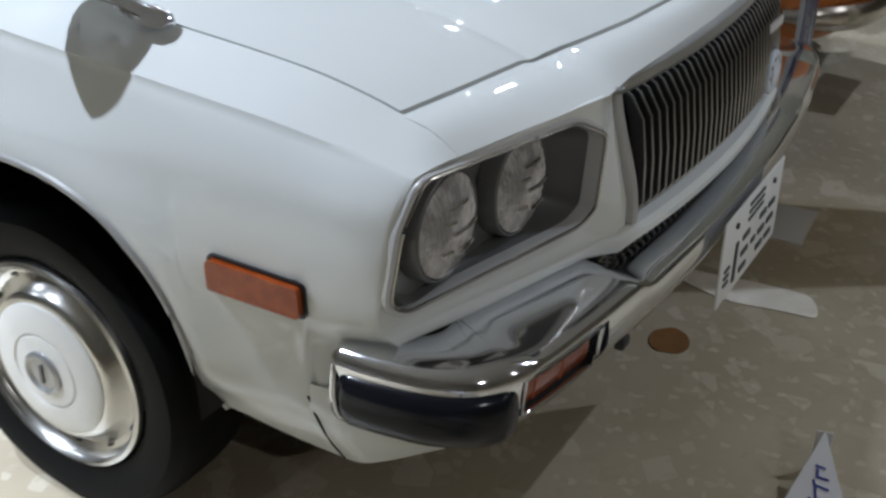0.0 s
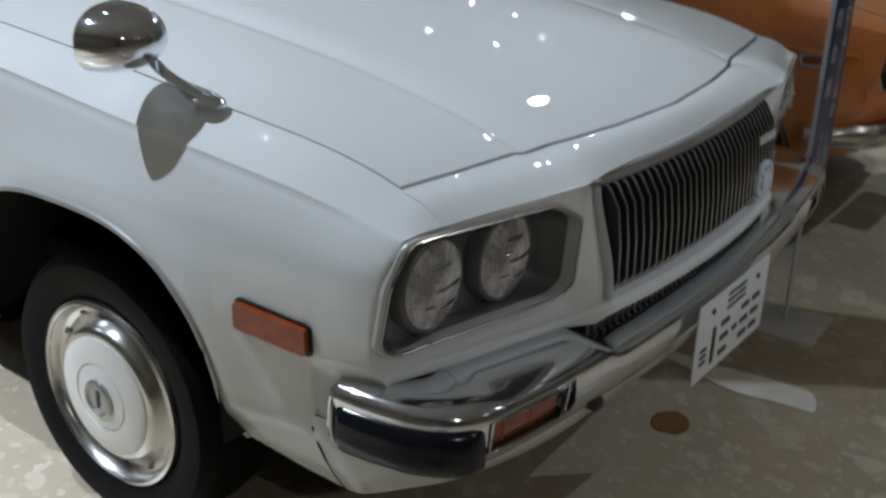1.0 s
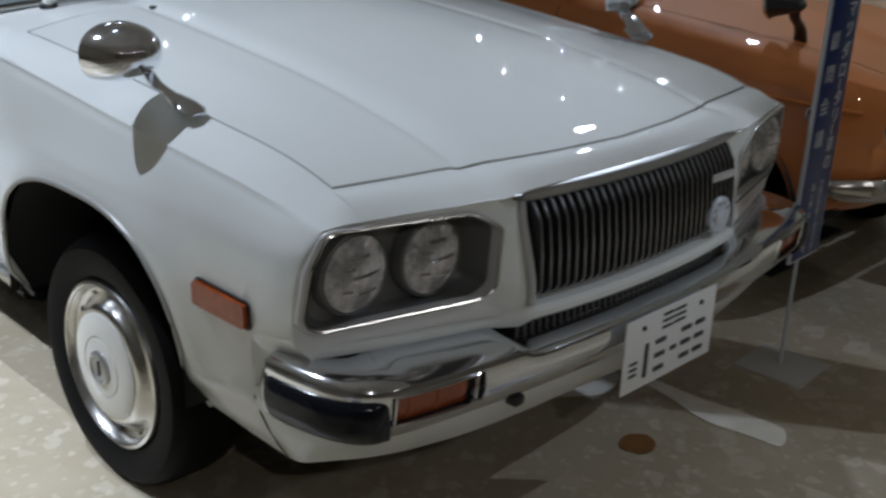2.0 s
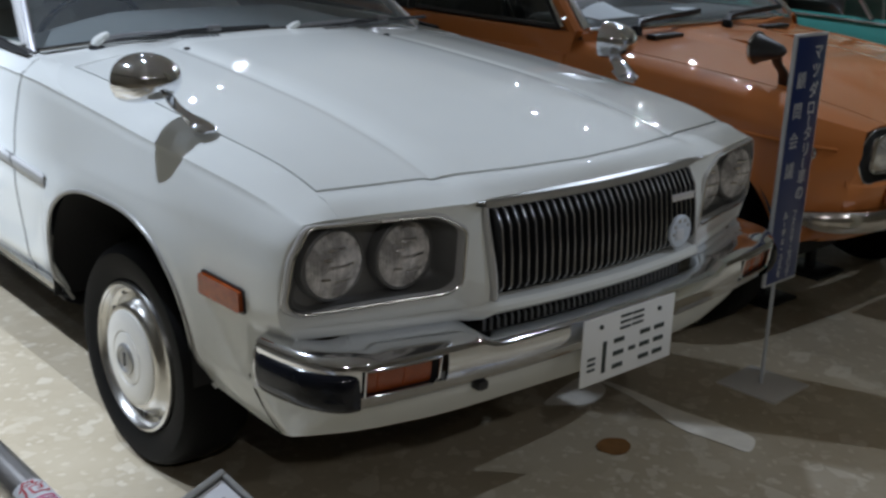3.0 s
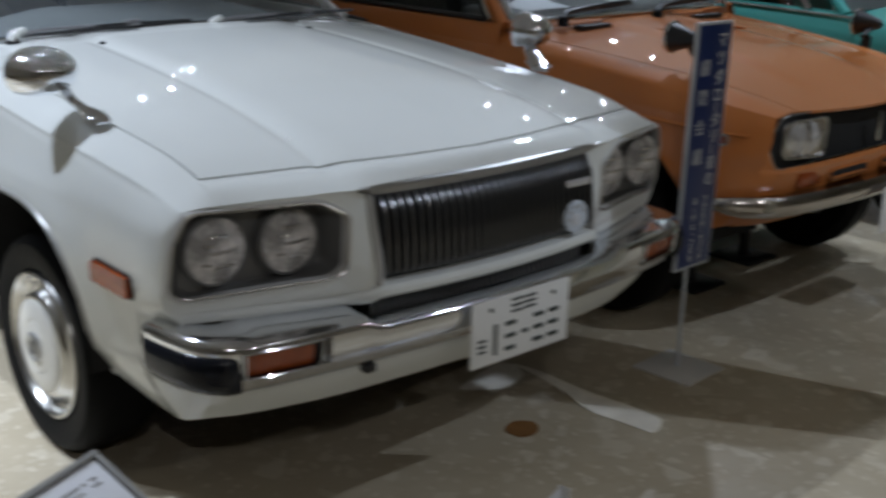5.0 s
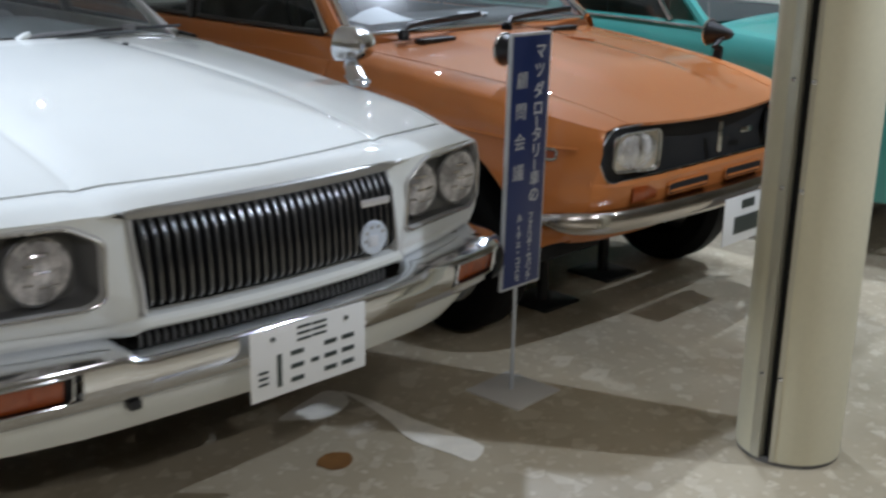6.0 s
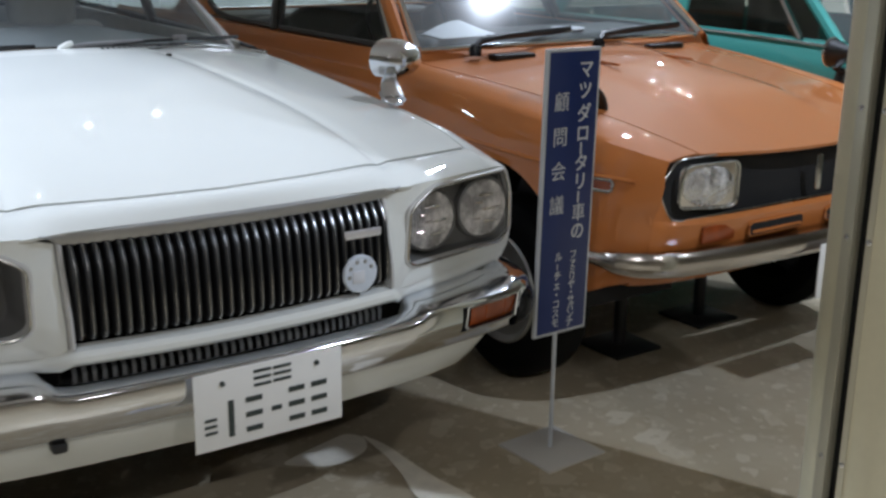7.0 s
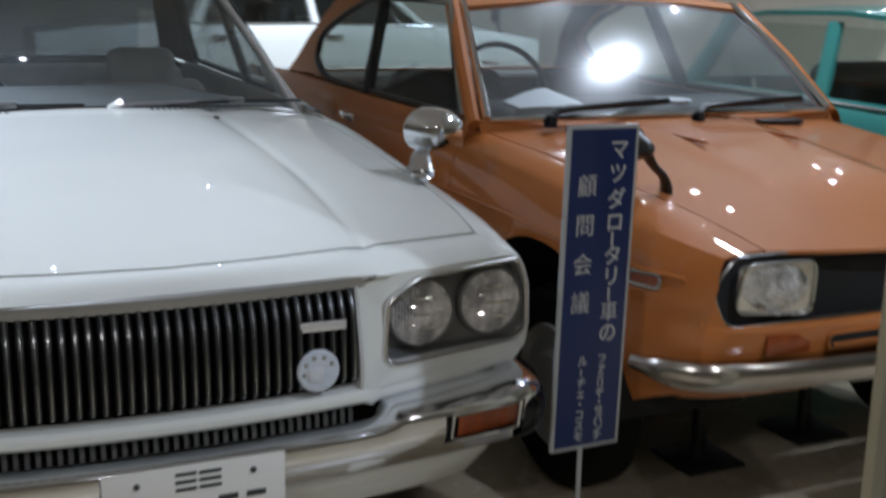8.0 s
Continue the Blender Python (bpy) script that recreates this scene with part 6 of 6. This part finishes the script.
    rows = [[Vector((u * 0.69, 1.105 + 0.06 * abs(u) ** 2, hood(u * 0.66, 1.10) - 0.004)), Vector((u * 0.69, 1.135 + 0.05 * u * u, 0.953)), Vector((u * 0.70, 1.24, 0.958))] for u in [-1 + i / 8 for i in range(17)]]
    sub("cowl", skin(rows), M_ORANGE)
    for s in (-1, 1):
        sub("cowl_vent", block((0.17, 0.045, 0.018), (s * 0.36, 1.06, hood(0.36, 1.06) + 0.006), 0.004), M_BLACK, "black hood vent")
        sub("hood_rib", block((0.012, 0.24, 0.010), (s * 0.17, 0.86, hood(0.17, 0.86) + 0.001), 0.004), M_ORANGE)
    rows = [[Vector((x * w, y, z - 0.03 * x * x)) for x in (-1, -0.5, 0, 0.5, 1)] for y, z, w in ((1.58, 1.322, 0.575), (1.64, 1.340, 0.59), (2.0, 1.372, 0.615), (2.45, 1.365, 0.61), (2.66, 1.345, 0.60), (2.78, 1.318, 0.595))]
    sub("roof", thicken(skin(rows), 0.02), M_ORANGE, "orange roof")
    rows = [[Vector((x * w, y, z)) for x in (-1, 0, 1)] for y, z, w in ((2.76, 1.312, 0.59), (3.17, 0.968, 0.69))]
    sub("rear_window", skin(rows), M_GLASS_TINT, "tinted rear window").visible_shadow = False
    rows = [[Vector((x * w, y, z)) for x in (-1, 0, 1)] for y, z, w in ((3.15, 0.965, 0.72), (3.5, 0.955, 0.72), (3.9, 0.92, 0.69), (4.02, 0.86, 0.70), (4.05, 0.5, 0.72), (4.0, 0.36, 0.68))]
    sub("boot_lid", thicken(skin(rows), 0.01), M_ORANGE)
    sub("underbody", block((1.1, 3.4, 0.1), (0, 2.1, 0.36), 0.02), M_VOID)
    for px, py0 in ((-0.494, 1.09), (0.036, 1.066)):
        w = sub("wiper", tube([(px, py0, 0.966), (px + 0.03, py0 + 0.01, 0.992), (px + 0.16, py0 + 0.025, 1.003), (px + 0.33, py0 + 0.05, 1.008)], [0.013, 0.012, 0.009, 0.006], 8), M_BLACK, "black wiper")
        sub("wiper_blade", tube([(px + 0.08, py0 + 0.04, 0.995), (px + 0.28, py0 + 0.042, 1.003), (px + 0.48, py0 + 0.075, 1.006)], 0.008, 6, flat=1.6), M_BLACK, "", w)
        sub("wiper_pivot", lathe([(0.022, -0.015), (0.022, 0.008), (0.014, 0.020), (0.0005, 0.024)], 16, "z", (px, py0, 0.960)), M_RUBBER, "black wiper pivot cap", w)
    sub("dashboard", block((1.15, 0.34, 0.12), (0, 1.42, 0.925), 0.04, 3), M_INTERIOR)
    ring = [(-0.33 + 0.18 * math.cos(t), 1.74 + 0.07 * math.sin(t), 0.99 + 0.165 * math.sin(t)) for t in [2 * math.pi * i / 28 for i in range(29)]]
    sub("steering_wheel", tube(ring, 0.011, 8, ends=False), M_BLACK, "dark steering wheel")
    for sx in (-0.33, 0.33):
        sub("seat", block((0.48, 0.15, 0.56), (sx, 2.2, 0.755), 0.06, 4, rot=Matrix.Rotation(radians(-14), 4, "X")), M_INTERIOR, "black seat")
    sub("rear_bench", block((1.1, 0.16, 0.42), (0, 2.8, 0.735), 0.05, 4), M_INTERIOR, "dark rear bench")
    sub("parcel_shelf", block((1.2, 0.28, 0.02), (0, 3.0, 0.945), 0.006), M_HEADREST, "pale parcel shelf")
    # fender mirrors
    for s in (-1, 1):
        m = thing("fender_mirror", (0, 0, 0), "", "")
        m.parent = car
        foot = Vector((-0.500, 0.455, 0.842)) if s < 0 else Vector((0.655, 0.50, 0.838))
        head = Vector((-0.588, 0.470, 0.974)) if s < 0 else Vector((0.668, 0.50, 0.948))
        part("stalk_foot", tube([foot + Vector((0, -0.045, -0.006)), foot + Vector((0, 0, 0.004)), foot + Vector((0, 0.05, 0.0))], [0.012, 0.026, 0.014], 10, flat=0.45), M_BLACK, m)
        part("stalk", tube(curve3([foot + Vector((0, 0, -0.008)), foot + Vector((s * 0.012, 0, 0.05)), head + Vector((-s * 0.040, -0.01, -0.045)), head + Vector((-s * 0.01, -0.02, -0.005))], 10), [0.024 - 0.008 * i / 10 for i in range(11)], 10, flat=0.5), M_BLACK, m, "black mirror stalk")
        rows = []
        for i in range(13):
            t = i / 12
            r = 0.047 * (0.25 + 0.75 * t ** 0.9) * min(math.sqrt(t * 6), 1)
            rows.append([head + Vector((r * math.cos(a), -0.065 + 0.105 * t, r * math.sin(a))) for a in [2 * math.pi * j / 28 for j in range(28)]])
        rows.append([head + Vector((0.049 * math.cos(a), 0.047, 0.049 * math.sin(a))) for a in [2 * math.pi * j / 28 for j in range(28)]])
        shell = part("mirror_shell", cap(skin(rows, closed_v=True)), M_BLACK, m, "black cone-shaped mirror shell")
        ring = [head + Vector((0.049 * math.cos(a), 0.047, 0.049 * math.sin(a))) for a in [2 * math.pi * j / 32 for j in range(33)]]
        part("mirror_rim", tube(ring, 0.005, 8, ends=False), M_DULL, shell)
    return car


build_coupe()
rows = [[Vector((-0.13 + 0.26 * i / 8, y + 0.02 * (i / 8), z * (0.15 + 0.85 * math.sin(math.pi * min(i / 5, 1) / 2)) if i < 6 else z * (1 - 0.25 * (i - 5)))) for y, z in ((-0.08, 0.002), (-0.03, 0.022), (0.02, 0.045), (0.04, 0.048), (0.06, 0.022), (0.08, 0.002))] for i in range(9)]
paper = part("paper_sheet", thicken(skin(rows), 0.0015), M_PAPER, None)
paper.location = (1.44, 1.33, 0.9855)
tagged(paper, "white folded paper sheet lying on the dashboard of the coupe", "paper")
dish = part("small_dish", lathe([(0.0005, 0.004), (0.05, 0.004), (0.062, 0.009), (0.064, 0.007), (0.05, 0.0), (0.0005, 0.0)], 24, "z"), M_PAPER, None)
dish.location = (1.945, 1.33, 0.9855)
tagged(dish, "small round pale dish on the dashboard of the coupe", "dish")

# axle stands under the coupe
stand = thing("axle_stand", (1.62, 0.63, 0), "black steel stand with flat square foot", "stand", "stands under the coupe")
part("foot", block((0.20, 0.20, 0.012), (0, 0, 0.006), 0.002), M_BLACK, stand)
part("post", tube([(0, 0, 0.01), (0, 0, 0.40)], 0.022, 12), M_BLACK, stand)
copy_thing(stand, pose(2.07, 0.69, 0))


def build_plain_sedan(name, at, turn, paint, label, hue, pane):
    car = thing(name, at, label, "car")
    car.rotation_euler = (0, 0, radians(turn))

    def sub(name, bm, m, label="", parent=None, **k):
        return part(name, bm, m, parent or car, label, **k)

    W = [(0.0, 0.62), (0.2, 0.69), (0.6, 0.72), (2, 0.735), (3.4, 0.72), (3.9, 0.64)]
    T = [(0.0, 0.80), (0.5, 0.875), (1.1, 0.92), (2, 0.93), (3.2, 0.92), (3.9, 0.85)]
    for s in (-1, 1):
        for name, a, b in (("fender", 0.02, 0.98), ("door", 0.986, 1.90), ("door", 1.906, 2.75), ("rear_fender", 2.756, 3.9)):
            rows = []
            for i in range(17):
                y = a + (b - a) * i / 16
                w, t = lerp(W, y), lerp(T, y)
                prof = [(w - 0.10, t + 0.012), (w - 0.045, t), (w - 0.02, t - 0.03), (w, t - 0.12), (w + 0.004, 0.6), (w - 0.01, 0.42), (w - 0.06, 0.27)]
                for c in (0.6, 3.1):
                    if abs(y - c) < 0.32:
                        zz = 0.28 + math.sqrt(0.32 ** 2 - (y - c) ** 2)
                        prof = [(x, max(z, zz)) for x, z in prof]
                rows.append([Vector((s * x, y, z)) for x, z in prof])
            o = sub(name, thicken(skin(rows), 0.006), paint, hue + " body panel")
            if name == "door":
                sub("door_handle", block((0.025, 0.14, 0.028), (s * 0.745, b - 0.09, 0.84), 0.008), M_CHROME, "chrome door handle", o)
        rows = [[Vector((s * 0.655, y, lerp(T, y) + 0.005)), Vector((s * 0.56, yt, 1.225))] for y, yt in ((1.12, 1.48), (1.5, 1.7), (1.88, 1.95))]
        sub("side_window", skin(rows), pane, "dark side window").visible_shadow = False
        rows = [[Vector((s * 0.655, y, lerp(T, y) + 0.005)), Vector((s * 0.56, yt, 1.225))] for y, yt in ((1.98, 2.02), (2.4, 2.3), (2.75, 2.6))]
        sub("side_window", skin(rows), pane, "dark side window").visible_shadow = False
        sub("pillar", tube([(s * 0.66, 1.93, 0.93), (s * 0.563, 1.98, 1.24)], 0.035, 8, flat=0.5), paint, hue + " door pillar")
        sub("pillar", tube([(s * 0.65, 1.06, 0.92), (s * 0.55, 1.44, 1.24)], 0.025, 8), paint)
        sub("pillar", tube([(s * 0.65, 2.82, 0.92), (s * 0.54, 2.68, 1.24)], 0.045, 8), paint)
        sub("vent_post", tube([(s * 0.662, 1.24, 0.93), (s * 0.585, 1.50, 1.20)], 0.016, 6, flat=0.6), M_CHROME)
        sub("belt_trim", tube([(s * 0.695, y, lerp(T, y) + 0.002) for y in (1.0, 1.5, 2.0, 2.8)], 0.007, 6), M_DULL, "bright belt trim")
        for y in (0.6, 3.1):
            k = s
            hub = thing("wheel", (s * 0.66, y, 0.275), "", "")
            hub.parent = car
            part("tyre", lathe([(0.16, -0.02 * k), (0.17, 0.0), (0.22, 0.01 * k), (0.268, -0.015 * k), (0.275, -0.04 * k), (0.275, -0.12 * k), (0.17, -0.14 * k)], 40, "x"), M_TYRE, hub)
            part("hubcap", lathe([(0.17, 0.0), (0.15, 0.01 * k), (0.06, 0.015 * k), (0.0005, 0.02 * k)], 32, "x"), M_CHROME, hub)
    rows = [[Vector((u * (lerp(W, y) - 0.10), y, lerp(T, y) + 0.012 + 0.03 * (1 - u * u))) for y in [0.02 + 1.0 * j / 12 for j in range(13)]] for u in [-1 + i / 8 for i in range(17)]]
    sub("hood", thicken(skin(rows), 0.01), paint, hue + " hood")
    rows = [[Vector((x, 0.02 - 0.02 * (1 - (x / 0.62) ** 2), z)) for z in (0.82, 0.62, 0.40)] for x in [-0.60 + 0.1 * i for i in range(13)]]
    sub("front_panel", thicken(skin(rows), 0.01), paint)
    sub("bumper", tube([(-0.66, 0.12, 0.47), (-0.5, -0.03, 0.47), (0.5, -0.03, 0.47), (0.66, 0.12, 0.47)], 0.035, 10), M_CHROME, "chrome bumper")
    rows = [[Vector((x * w, y, z - 0.03 * x * x)) for x in (-1, -0.5, 0, 0.5, 1)] for y, z, w in ((1.42, 1.26, 0.58), (1.46, 1.29, 0.57), (1.9, 1.32, 0.58), (2.4, 1.31, 0.58), (2.72, 1.27, 0.56))]
    sub("roof", thicken(skin(rows), 0.02), paint, hue + " roof")
    rows = [[Vector((x * w, y, z)) for x in (-1, 0, 1)] for y, z, w in ((1.06, 0.935, 0.63), (1.46, 1.26, 0.53))]
    sub("windscreen", skin(rows), M_SCREEN).visible_shadow = False
    rows = [[Vector((x * w, y, z)) for x in (-1, 0, 1)] for y, z, w in ((2.72, 1.25, 0.53), (2.95, 0.95, 0.62))]
    sub("rear_window", skin(rows), M_GLASS).visible_shadow = False
    rows = [[Vector((x * w, y, z)) for x in (-1, 0, 1)] for y, z, w in ((2.9, 0.945, 0.64), (3.6, 0.90, 0.62), (3.9, 0.84, 0.58), (3.92, 0.4, 0.62))]
    sub("boot_lid", thicken(skin(rows), 0.01), paint)
    sub("underbody", block((1.1, 3.4, 0.1), (0, 2.0, 0.36), 0.02), M_VOID)
    sub("cabin_floor", block((1.2, 1.9, 0.05), (0, 1.9, 0.5), 0.01), M_INTERIOR)
    for sx in (-0.3, 0.3):
        sub("seat", block((0.48, 0.15, 0.5), (sx, 2.1, 0.82), 0.06, 4), M_INTERIOR, "dark seat")
    m = thing("fender_mirror", (0, 0, 0), "", "")
    m.parent = car
    part("stalk", tube([(-0.60, 0.36, 0.86), (-0.62, 0.40, 0.93), (-0.63, 0.42, 0.97)], 0.010, 8), M_BLACK, m)
    part("mirror_shell", block((0.10, 0.05, 0.15), (-0.635, 0.43, 1.02), 0.02, 3), M_BLACK, m, "black mirror shell")
    return car


build_plain_sedan("teal_sedan", (3.62, -0.2, 0), 0, M_TEAL, "teal green classic sedan with chrome door trim", "teal green", M_GLASS)
pale = build_plain_sedan("pale_sedan", (4.6, 7.8, 0), 90, M_WHITE, "pale sedan parked crosswise behind the coupe", "pale", M_GLASS_DARK)
pale.scale = (1.1, 1.1, 1.1)
